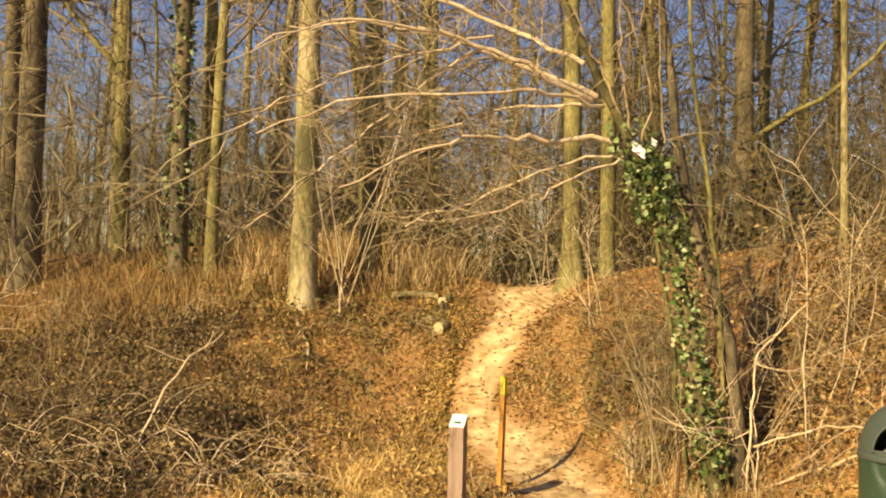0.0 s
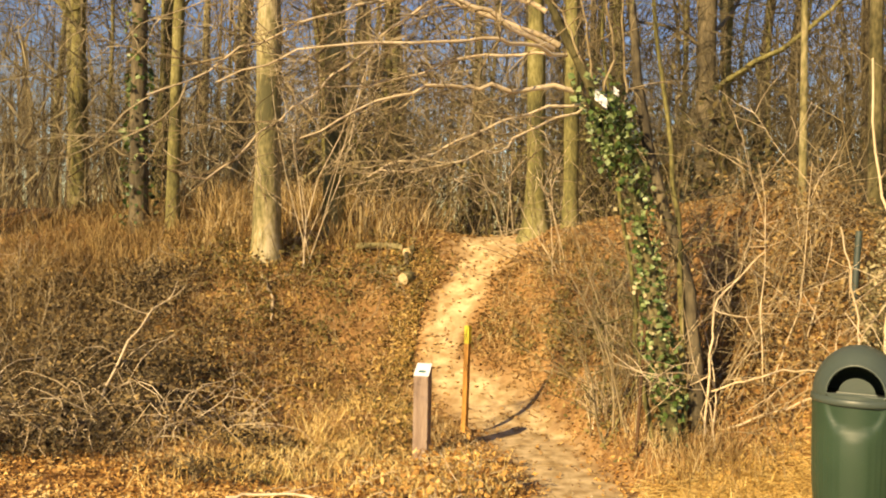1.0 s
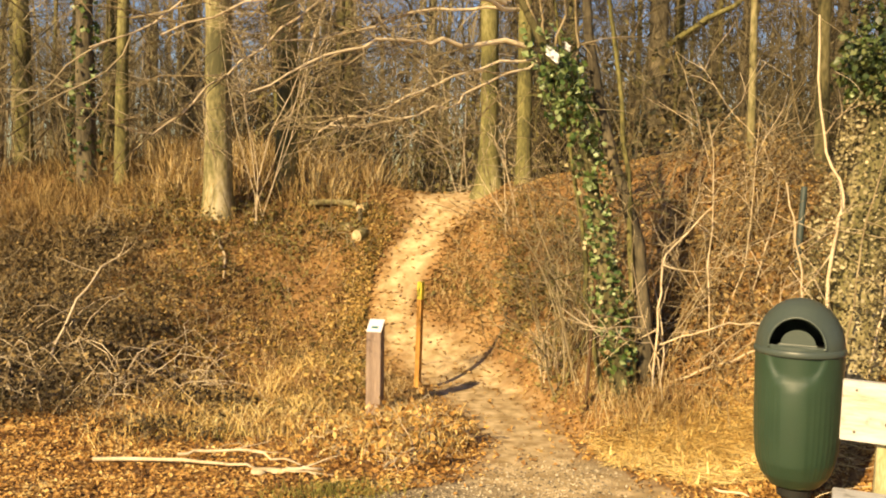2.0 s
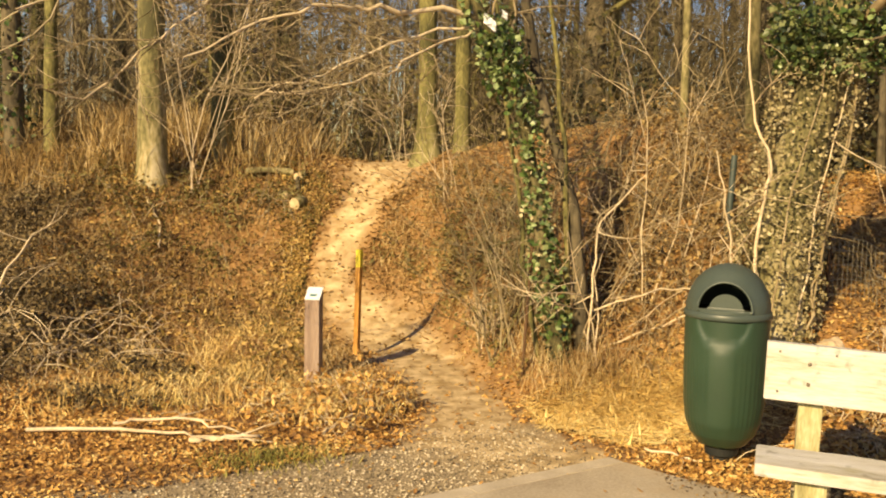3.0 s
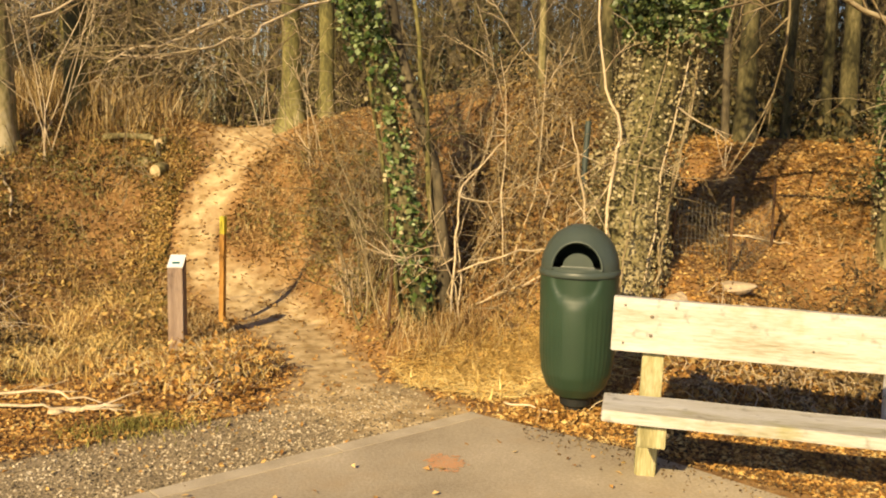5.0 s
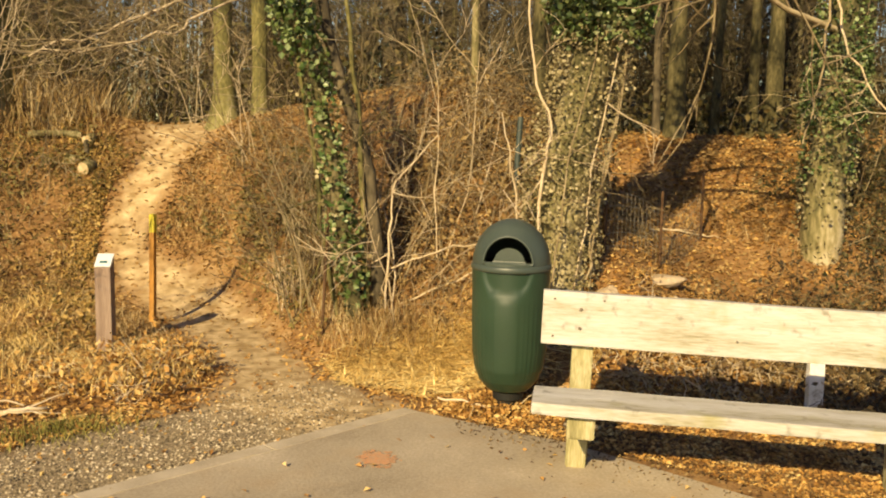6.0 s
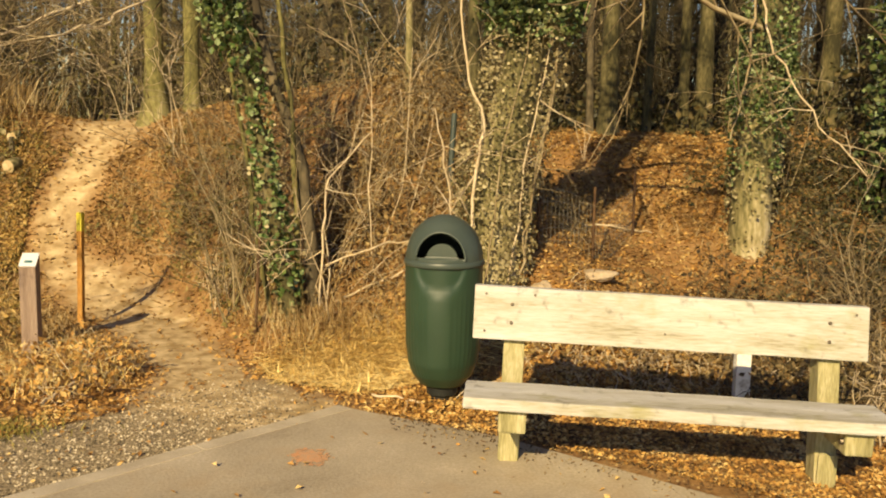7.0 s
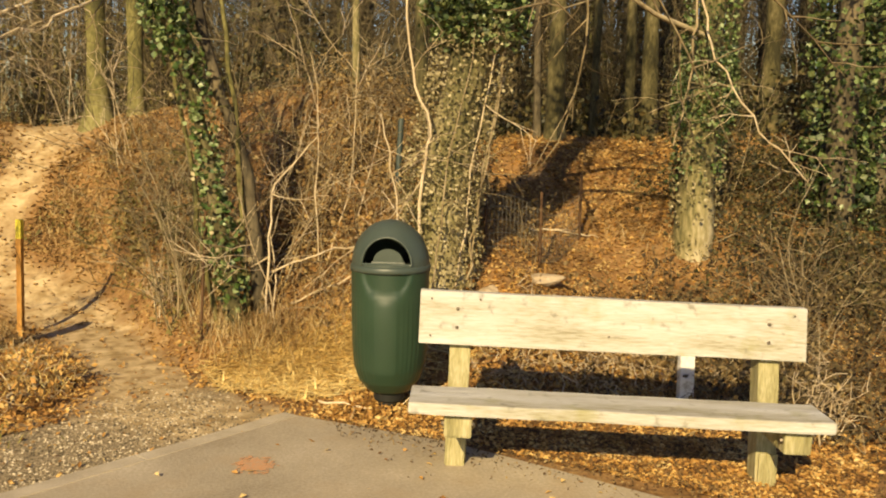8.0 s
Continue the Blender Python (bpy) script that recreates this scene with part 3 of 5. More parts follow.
def tree(name, x, y, h, r, label, bark=BARK, lean=(0, 0), limbs=10, low=0.25, seed=0, group="woodland trees", far=False, depth=2, flare=1.5, stem=None, twig=None, kids=(4, 7), reach=0.28, sink=0.15, ivy=0):
    rs = np.random.default_rng(seed + 100)
    z = float(hgt(x, y))
    t = thing(name, x, y, z, label, "tree", group)
    m = 12
    if stem is None:
        k = np.linspace(0, 1, m)
        c = np.stack([lean[0] * h * k + (0.03 if far else 0.012) * h * np.sin((7 if far else 5) * k + seed) * k, lean[1] * h * k + (0.03 if far else 0.012) * h * np.cos(4 * k + seed) * k, -sink + (h + sink) * k], 1)
    else:
        stem = np.asarray(stem, float)
        k = np.linspace(0, 1, m)
        kk = np.linspace(0, 1, len(stem))
        c = np.stack([np.interp(k, kk, stem[:, q]) for q in range(3)], 1)
        c[1:-1] = (c[:-2] + 2 * c[1:-1] + c[2:]) / 4
    rad = r * (1 - 0.72 * k) * (1 + (flare - 1) * np.exp(-k * h / 0.35))
    g, tw = Geo(), Geo()
    fine = np.linspace(0, 1, 64) ** 1.7
    cf = np.stack([np.interp(fine, k, c[:, q]) for q in range(3)], 1)
    rf = r * (1 - 0.72 * fine) * (1 + (flare - 1) * np.exp(-fine * h / 0.22)) * (1 + 0.04 * np.sin(fine * 37 + seed) + 0.03 * np.sin(fine * 91 + 2 * seed))
    g.tube(cf, rf, 14 if not far else 7)
    part_me("trunk", g.mesh("trunk"), bark, t)
    lim = Geo()
    for q in range(limbs):
        u = low + (0.98 - low) * (q + rs.uniform()) / limbs
        s = np.array([np.interp(u, k, c[:, w]) for w in range(3)])
        a = rs.uniform(0, 2 * np.pi)
        branch(lim, tw, s, (math.cos(a), math.sin(a), rs.uniform(0.1, 0.9)), h * reach * rs.uniform(0.5, 1.1) * (1.15 - 0.5 * u), max(0.008, np.interp(u, k, rad) * rs.uniform(0.14, 0.34)), depth, rs, 0.12, 5, kids)
    if lim.n:
        tw.add(np.concatenate(lim.v), np.concatenate(lim.f))
    if tw.n:
        part_me("crown", tw.mesh("crown"), twig or (TWIG_FAR if far else TWIG), t, kind="stuff")
    if ivy:
        ivy_on(t, c, rad, ivy, seed)
    return t


def ivy_on(t, c, rad, count, seed, lo=0.0, hi=1.0, size=0.075, spreadr=1.35, material=None, name="ivy"):
    rs = np.random.default_rng(seed + 500)
    k = np.linspace(0, 1, len(c))
    u = rs.uniform(lo, hi, count)
    p = np.stack([np.interp(u, k, c[:, q]) for q in range(3)], 1)
    a = rs.uniform(0, 2 * np.pi, count)
    lump = 1 + 0.35 * np.sin(u * 23 + 3 * np.cos(a + seed)) + 0.2 * np.sin(u * 61 + 2 * a)
    rr = np.interp(u, k, rad) * rs.uniform(0.95, spreadr, count) + 0.05 * lump * rs.uniform(0.2, 1.3, count)
    p = p + np.stack([np.cos(a) * rr, np.sin(a) * rr, rs.normal(size=count) * 0.05], 1)
    v, f = leaves_vf(p, size, 0.9, seed, 0.85, 0.2)
    part_me(name, mesh_of(name, v, f, False), material or IVY, t, "glossy dark green ivy leaves" if material is None else "", "stuff")


tree("beech_tree", -1.76, 11.1, 13, 0.165, "pale grey beech with green moss up its trunk", BARK, (-0.012, 0.0), 12, 0.22, 1, flare=1.45)
tree("beech_tree", -1.05, 11.95, 13, 0.145, "straight brown beech with a mossy foot", BARK_MOSS, (-0.008, 0.01), 11, 0.2, 2, flare=1.45)
fork_oak = tree("oak_tree", -5.08, 14.27, 13, 0.13, "slender mossy oak that forks above head height", BARK_MOSS, (-0.006, 0), 10, 0.25, 3, flare=1.2)
tree("oak_tree", -3.66, 12.47, 12, 0.125, "dark oak trunk clad in ivy", BARK_DARK, (0.0, 0), 9, 0.25, 4, ivy=1500)
tree("oak_tree", -3.11, 12.04, 11, 0.085, "thin dark oak with crooked branches", BARK_MOSS, (0.012, 0), 11, 0.15, 5)
tree("oak_tree", -5.84, 12.75, 13, 0.20, "stout dark oak at the wood's edge", BARK_DARK, (-0.01, 0), 11, 0.35, 6)
tree("oak_tree", -6.5, 13.6, 13, 0.14, "dark oak beside a stouter one", BARK_DARK, (-0.02, 0), 9, 0.2, 7)
tree("beech_tree", 1.43, 11.2, 12, 0.118, "yellow-green mossy beech at the head of the trail", BARK_MOSS, (-0.018, 0.02), 9, 0.3, 8, flare=2.4)
tree("beech_tree", 1.83, 11.1, 12, 0.095, "smooth mossy beech beside the trail head", BARK_MOSS, (0.0, 0.02), 9, 0.3, 9, flare=1.4)
tree("birch_tree", 3.28, 7.82, 8, 0.034, "thin pale sapling on top of the bank", BARK, (0.0, 0.0), 9, 0.2, 10, reach=0.2)
bank_oak = tree("oak_tree", 4.10, 13.3, 13, 0.16, "tall dark oak behind the bank", BARK_DARK, (0.0, 0), 10, 0.2, 11)
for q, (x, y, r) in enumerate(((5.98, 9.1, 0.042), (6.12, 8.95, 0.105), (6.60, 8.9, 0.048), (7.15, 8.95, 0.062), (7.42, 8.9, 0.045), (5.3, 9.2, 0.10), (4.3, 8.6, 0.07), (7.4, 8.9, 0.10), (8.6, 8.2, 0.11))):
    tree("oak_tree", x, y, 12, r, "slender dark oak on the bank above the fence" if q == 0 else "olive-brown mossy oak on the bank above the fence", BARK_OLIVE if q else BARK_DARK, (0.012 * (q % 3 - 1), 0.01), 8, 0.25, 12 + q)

# the leaning ivy tree beside the trail
LEAN = [(0.0, 0.0, -0.3), (-0.05, 0.0, 0.15), (-0.12, -0.02, 0.52), (-0.20, -0.02, 0.86), (-0.25, -0.02, 1.25), (-0.32, -0.02, 1.68), (-0.46, -0.02, 2.04), (-0.61, -0.02, 2.4), (-0.98, -0.03, 2.95), (-1.14, -0.05, 3.45), (-1.6, -0.1, 4.4), (-2.0, -0.1, 5.4)]
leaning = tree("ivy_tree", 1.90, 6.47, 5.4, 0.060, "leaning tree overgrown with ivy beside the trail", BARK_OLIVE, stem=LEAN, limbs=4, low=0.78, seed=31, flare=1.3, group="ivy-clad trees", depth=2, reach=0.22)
C = np.asarray(LEAN)
ivy_on(leaning, C, np.linspace(0.045, 0.04, len(C)), 1150, 3, 0.08, 0.64, 0.048, 1.25)
ivy_on(leaning, C, np.linspace(0.08, 0.08, len(C)), 420, 23, 0.52, 0.66, 0.052, 1.7)
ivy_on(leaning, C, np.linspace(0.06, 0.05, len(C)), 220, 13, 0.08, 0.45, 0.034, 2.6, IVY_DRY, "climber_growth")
rs = np.random.default_rng(77)
lt = Geo()
for pts, r in ((((1.10, 6.50, 2.70), (0.46, 6.28, 2.68), (0.23, 6.2, 2.70), (-0.22, 6.0, 2.54), (-0.69, 5.76, 2.26)), 0.020),
               (((1.0, 6.52, 3.02), (0.38, 6.39, 3.22), (-0.01, 6.3, 3.37), (-0.62, 6.17, 3.43), (-1.08, 6.0, 3.32)), 0.022),
               (((1.05, 6.5, 2.95), (0.6, 6.1, 2.96), (0.2, 5.9, 2.90), (-0.5, 5.7, 2.85), (-1.2, 5.5, 2.55)), 0.016),
               (((0.9, 6.5, 3.25), (0.4, 6.6, 3.5), (-0.2, 6.6, 3.75), (-0.9, 6.5, 3.8), (-1.6, 6.4, 3.6)), 0.02),
               (((0.95, 6.45, 2.98), (0.48, 6.16, 3.13), (0.18, 6.06, 3.24), (-0.16, 5.94, 3.33), (-0.58, 5.79, 3.34), (-0.91, 5.63, 3.25), (-1.18, 5.45, 3.05)), 0.019),
               (((0.26, 6.39, 3.4), (-0.01, 6.28, 3.3), (-0.35, 6.15, 3.19), (-0.67, 6.0, 3.04), (-1.0, 5.83, 2.85), (-1.28, 5.66, 2.64), (-1.57, 5.46, 2.46)), 0.011),
               (((1.2, 6.5, 2.62), (0.63, 6.35, 2.51), (0.32, 6.25, 2.31), (0.05, 6.14, 2.18), (-0.21, 6.02, 2.11)), 0.011),
               (((0.18, 6.1, 3.24), (-0.16, 6.2, 3.05), (-0.39, 6.2, 2.86), (-0.75, 6.19, 2.53), (-1.02, 6.03, 2.28), (-1.24, 5.87, 1.99), (-1.45, 5.7, 2.03)), 0.010),
               (((1.0, 6.6, 2.97), (0.4, 6.57, 2.96), (0.0, 6.46, 2.79), (-0.38, 6.33, 2.67), (-0.68, 6.18, 2.64)), 0.012),
               (((1.2, 6.5, 2.6), (0.8, 6.3, 2.4), (0.5, 6.1, 2.2), (0.1, 6.0, 2.1), (-0.3, 5.9, 2.05)), 0.010)):
    p = np.asarray(pts) - np.array([1.90, 6.47, float(hgt(1.90, 6.47))])
    k, kk = np.linspace(0, 1, 18), np.linspace(0, 1, len(p))
    c = np.stack([np.interp(k, kk, p[:, q]) for q in range(3)], 1)
    c[1:-1] = (c[:-2] + c[1:-1] + c[2:]) / 3
    c[1:] += rs.normal(size=(17, 3)) * 0.012
    lg = Geo()
    lg.tube(c, np.linspace(r, 0.005, 18), 6)
    part_me("limb", lg.mesh("limb"), PALE_WOOD, leaning, "long pale sunlit limb arching over the trail")
    for q in range(13):
        m = rs.integers(2, 17)
        d = c[m] - c[m - 1]
        d = d / np.linalg.norm(d)
        branch(lt, lt, c[m], d + rs.normal(size=3) * 0.55 + np.array([0, 0, 0.1]), rs.uniform(0.35, 1.0), 0.0055, 2, rs, 0.1, 4, (2, 5), 0.75)
part_me("fine_growth", lt.mesh("fine_growth"), TWIG, leaning, kind="stuff")

# the broad climber-clad tree behind the bin
BROAD = [(-0.08, 0, -0.3), (-0.07, 0.0, 0.3), (-0.01, -0.01, 0.8), (0.12, -0.12, 1.66), (0.21, -0.2, 2.0), (0.55, -0.3, 4.5), (0.8, -0.3, 9)]
broad = tree("ivy_tree", 3.24, 5.82, 9, 0.22, "broad trunk wrapped in sunlit climber leaves behind the bin", BARK, stem=BROAD, limbs=6, low=0.55, seed=32, group="ivy-clad trees")
C = np.asarray(BROAD)
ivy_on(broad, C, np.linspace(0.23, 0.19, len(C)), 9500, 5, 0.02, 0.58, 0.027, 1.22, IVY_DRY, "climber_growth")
ivy_on(broad, C, np.linspace(0.23, 0.22, len(C)), 2600, 6, 0.5, 0.86, 0.043, 1.3)
# part of the upper ivy takes the leaf colour with shade in it
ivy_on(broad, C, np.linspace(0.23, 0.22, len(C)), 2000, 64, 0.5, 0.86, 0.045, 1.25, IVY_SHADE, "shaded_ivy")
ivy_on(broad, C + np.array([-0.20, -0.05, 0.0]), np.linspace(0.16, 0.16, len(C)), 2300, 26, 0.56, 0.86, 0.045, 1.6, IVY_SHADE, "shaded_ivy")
RIGHT = [(0, 0, -0.3), (0.0, 0, 0.4), (0.0, -0.02, 1.0), (0.03, -0.05, 1.7), (0.1, -0.1, 4), (0.1, 0, 10)]
right = tree("ivy_tree", 5.80, 6.15, 10, 0.19, "ivy-clad tree with a bare mottled foot on the bank", BARK, stem=RIGHT, limbs=6, low=0.5, seed=33, group="ivy-clad trees", flare=1.45)
C = np.asarray(RIGHT)
ivy_on(right, C, np.linspace(0.19, 0.17, len(C)), 5200, 7, 0.42, 0.8, 0.036, 1.22)
ivy_on(right, C, np.linspace(0.18, 0.17, len(C)), 700, 17, 0.26, 0.5, 0.034, 1.02)
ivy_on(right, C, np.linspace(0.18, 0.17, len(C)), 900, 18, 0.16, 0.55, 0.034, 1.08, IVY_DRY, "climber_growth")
for q, (x, y) in enumerate(((7.43, 6.06), (8.05, 6.15))):
    st = [(0, 0, -0.3), (0, 0, 1.0), (0.03, 0, 2.5), (0, 0, 5), (0, 0, 10)]
    o = tree("ivy_tree", x, y, 10, 0.16, "dark trunk thickly clad in ivy", BARK_DARK, stem=st, limbs=6, low=0.4, seed=40 + q, group="ivy-clad trees")
    # most leaves here use the darker copy, as if other trees shaded them
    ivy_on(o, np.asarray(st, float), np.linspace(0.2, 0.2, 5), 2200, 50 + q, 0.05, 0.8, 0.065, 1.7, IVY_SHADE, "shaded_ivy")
    ivy_on(o, np.asarray(st, float), np.linspace(0.2, 0.2, 5), 1300, 54 + q, 0.05, 0.8, 0.055, 1.8)

# ---- the woods behind: a few trees, repeated ----
kinds = []
for q in range(8):
    r = (0.05, 0.12, 0.07, 0.15, 0.09, 0.06, 0.17, 0.04)[q]
    kinds.append(tree("woodland_tree", -6 + 4.3 * q, 21 + (q % 3) * 2.5, 11 + 1.3 * (q % 4), r, "bare winter tree in the woods behind", (BARK_DARK, BARK_MOSS, BARK_DARK, BARK)[q % 4],
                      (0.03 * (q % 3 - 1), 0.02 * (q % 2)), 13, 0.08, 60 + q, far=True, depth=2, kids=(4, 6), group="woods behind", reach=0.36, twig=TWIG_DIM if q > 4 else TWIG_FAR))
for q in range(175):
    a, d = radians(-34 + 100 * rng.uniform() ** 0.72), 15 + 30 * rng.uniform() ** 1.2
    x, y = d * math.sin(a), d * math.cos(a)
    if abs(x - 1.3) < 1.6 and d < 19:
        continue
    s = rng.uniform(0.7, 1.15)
    # right of x = 5, mostly the kinds with shade in their twig colour
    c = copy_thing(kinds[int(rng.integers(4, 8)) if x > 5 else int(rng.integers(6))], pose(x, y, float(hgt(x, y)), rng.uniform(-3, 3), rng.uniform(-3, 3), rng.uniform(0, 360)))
    c.scale = (s, s, s)


def fan(count, a0, a1, d0, d1, seed, power=1.0):
    """Places spread over a stretch of the plan between two bearings and two distances."""
    r = np.random.default_rng(seed)
    a = np.radians(r.uniform(a0, a1, count))
    d = d0 + (d1 - d0) * r.uniform(0, 1, count) ** power
    return d * np.sin(a), d * np.cos(a), r


def on_ground(x, y, lift=0.0):
    return np.stack([x, y, hgt(x, y) + lift], 1)


def patchy(x, y, scale, seed):
    """Smooth uneven growth between 0 and 1."""
    s = seed * 1.7
    return 0.5 + 0.25 * np.sin(x * scale + 1.3 * np.sin(y * scale * 0.8 + s)) + 0.25 * np.sin(y * scale * 1.3 + 1.1 * np.sin(x * scale * 1.1 + s))


x, y, r = fan(1100, -40, 72, 46, 90, 11)
v, f = blades_vf(on_ground(x, y), 13.0, 0.22, 0.05, 1)
stuff("far_woods", v, f, TWIG_FAR, "distant bare trunks closing the woods", "woods")
x, y, r = fan(9000, -40, 72, 13.5, 60, 12, 1.4)
keep = (np.abs(x - 1.3) > 0.9) | (y > 15)
x, y, r = x[keep], y[keep], r
v, f = blades_vf(on_ground(x, y), 0.9 + 2.4 * r.uniform(size=len(x)) ** 3, 0.014, 0.8, 2)
stuff("understorey", v, f, TWIG_FAR, "dense brown brush of bare stems among the trees", "brush")
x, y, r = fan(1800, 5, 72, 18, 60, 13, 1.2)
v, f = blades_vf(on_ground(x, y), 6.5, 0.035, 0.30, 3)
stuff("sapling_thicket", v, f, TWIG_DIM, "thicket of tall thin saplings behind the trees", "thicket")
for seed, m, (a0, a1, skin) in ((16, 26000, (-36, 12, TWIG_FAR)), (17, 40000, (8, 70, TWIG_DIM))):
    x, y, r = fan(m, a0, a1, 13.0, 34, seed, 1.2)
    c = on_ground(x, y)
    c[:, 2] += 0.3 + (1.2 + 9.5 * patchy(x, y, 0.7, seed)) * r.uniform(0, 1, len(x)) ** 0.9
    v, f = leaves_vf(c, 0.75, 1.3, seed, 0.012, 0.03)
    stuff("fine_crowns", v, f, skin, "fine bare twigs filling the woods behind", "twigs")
x, y, r = fan(9000, -7, 12, 12.8, 23, 14)
c = on_ground(x, y)
c[:, 2] += 2.6 * r.uniform(0, 1, len(c)) ** 1.4 * (0.5 + 0.5 * patchy(x, y, 1.4, 9))
v, f = leaves_vf(c, 0.075, 0.9, 4)
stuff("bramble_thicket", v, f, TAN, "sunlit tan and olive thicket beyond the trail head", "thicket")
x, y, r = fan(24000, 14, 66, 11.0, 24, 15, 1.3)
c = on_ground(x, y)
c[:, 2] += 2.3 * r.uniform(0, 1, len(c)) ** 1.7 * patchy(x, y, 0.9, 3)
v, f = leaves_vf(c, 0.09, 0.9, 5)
stuff("bramble_thicket", v, f, THICKET, "bramble thicket on the bank top, shade put into its colour", "thicket")


# ---- ground cover ----
def off_slab(x, y):
    along = (x - 1.80) * -0.90 + (y - 4.82) * -0.435
    out = (x - 1.80) * -0.435 + (y - 4.82) * 0.90
    right_side = (x - 1.80) * 0.785 + (y - 4.82) * 0.62
    return (out > 0.10) | (right_side > 0.03) & (y > 2.2)


x, y, r = fan(330000, -29, 56, 3.6, 15, 21, 0.85)
tr = trail(x, y)
thin = 1 - 0.68 * (1 - sstep(-1.0, 0.0, x)) * sstep(6.4, 7.6, y) - 0.4 * sstep(1.7, 2.3, x) * (1 - sstep(4.0, 4.6, x)) * sstep(6.5, 7.2, y) - 0.65 * sstep(5.4, 6.4, x - 0.95 * (y - 6.1)) * sstep(3.6, 4.4, y)
grav = (-0.435 * (x - 1.8) + 0.9 * (y - 4.82) < 0.9) & (x < 1.6)
keep = off_slab(x, y) & (r.uniform(size=len(x)) < 0.04 + 0.05 * sstep(7.0, 8.5, y) + sstep(0.6, 1.7, tr)) & (~grav | (r.uniform(size=len(x)) < 0.035)) & (thin * (0.3 + 0.7 * patchy(x, y, 2.1, 1)) > r.uniform(0, 0.75, len(x)))
x, y = x[keep], y[keep]
slope = (0.4 * x + 0.92 * y + 0.35 * r.normal(size=len(x)) > 6.6) & ((x < 3.4) | (r.uniform(size=len(x)) < 0.65))
for some, skin, seed, label in ((~slope, LEAF, 6, "fallen russet and tan oak and beech leaves"), (slope, LEAF_DULL, 66, "weathered brown leaves lying on the slope")):
    v, f = leaves_vf(on_ground(x[some], y[some], 0.012), np.clip(0.012 + 0.0038 * np.hypot(x[some], y[some]), 0.024, 0.06), 0.35, seed)
    stuff("leaf_litter", v, f, skin, label, "leaves")

# pebbles of the gravelled strip
x, y, r = fan(40000, -22, 30, 3.9, 6.4, 22)
out = -0.435 * (x - 1.80) + 0.9 * (y - 4.82)
keep = (out < 0.95 + 0.2 * r.normal(size=len(x))) & (out > 0.10) & (x < 1.5 + 0.15 * r.normal(size=len(x)))
c = on_ground(x[keep], y[keep], 0.004)
m = len(c)
s = 0.003 + 0.009 * r.uniform(0, 1, (m, 1, 1)) ** 2
octa = np.array([(1, 0, 0), (0, 1, 0), (-1, 0, 0), (0, -1, 0), (0.2, 0.1, 0.7), (0, 0, -0.6)])
a = r.uniform(0, 6.28, m)
rot = np.stack([np.stack([np.cos(a), -np.sin(a), 0 * a], -1), np.stack([np.sin(a), np.cos(a), 0 * a], -1), np.stack([0 * a, 0 * a, 1 + 0 * a], -1)], 1)
pv = np.einsum("nij,kj->nki", rot, octa) * s * r.uniform(0.6, 1.3, (m, 6, 1)) + c[:, None] - 0.002
pf = np.array([(0, 1, 4), (1, 2, 4), (2, 3, 4), (3, 0, 4), (1, 0, 5), (2, 1, 5), (3, 2, 5), (0, 3, 5)])
stuff("gravel", pv.reshape(-1, 3), (pf[None] + 6 * np.arange(m)[:, None, None]).reshape(-1, 3), GRAVEL, "loose grey and tan gravel beside the asphalt", "gravel")

# dry grass
x, y, r = fan(120000, -29, 56, 4.6, 13, 23, 0.8)
tr = trail(x, y)
n_ = 0.4 * x + 0.92 * y
dens = patchy(x, y, 1.6, 2) * sstep(5.2, 6.2, n_ + 0.4 * (x < -0.2)) * sstep(1.0, 2.2, tr)
dens = dens * np.where((x > 1.9) & (n_ > 6.6), 0.3, 1.0) * np.where((x > 1.3) & (x < 3.2) & (n_ < 6.5), 0.25, 1.0) * np.where(x < -1.6, 0.75, 1.0)
keep = off_slab(x, y) & (dens > r.uniform(0.15, 1, len(x)))
x, y = x[keep], y[keep]
v, f = blades_vf(on_ground(x, y), 0.07 + 0.13 * patchy(x, y, 1.1, 5), 0.0055, 0.85, 7)
stuff("dry_grass", v, f, STRAW, "matted dry straw-coloured winter grass", "grass")

# low dull plants over the left slope
x, y, r = fan(34000, -29, 1, 6.0, 12.5, 28)
keep = (trail(x, y) > 1.9) & (0.4 * x + 0.92 * y > 5.9) & (patchy(x, y, 2.3, 7) > r.uniform(0.15, 0.95, len(x)))
x, y = x[keep], y[keep]
c = on_ground(x, y, 0.02)
c[:, 2] += 0.13 * r.uniform(0, 1, len(c)) * patchy(x, y, 1.9, 8)
v, f = leaves_vf(c, 0.05, 0.75, 33, 0.5)
stuff("low_growth", v, f, MIXED, "low dull olive and brown winter plants", "plants")

# dull weeds on the shaded shoulder of the trail head
r = np.random.default_rng(38)
x, y = 0.02 + 0.20 * r.normal(size=3800), r.uniform(9.2, 11.2, 3800)
keep = trail(x, y) > 1.25
c = on_ground(x[keep], y[keep], 0.01)
c[:, 2] += 0.10 * r.uniform(0, 1, len(c)) ** 1.5 * patchy(x[keep], y[keep], 3.1, 2)
v, f = leaves_vf(c, 0.045, 0.8, 39, 0.5)
stuff("low_growth", v, f, MIXED, "low olive weeds beside the trail head", "plants")

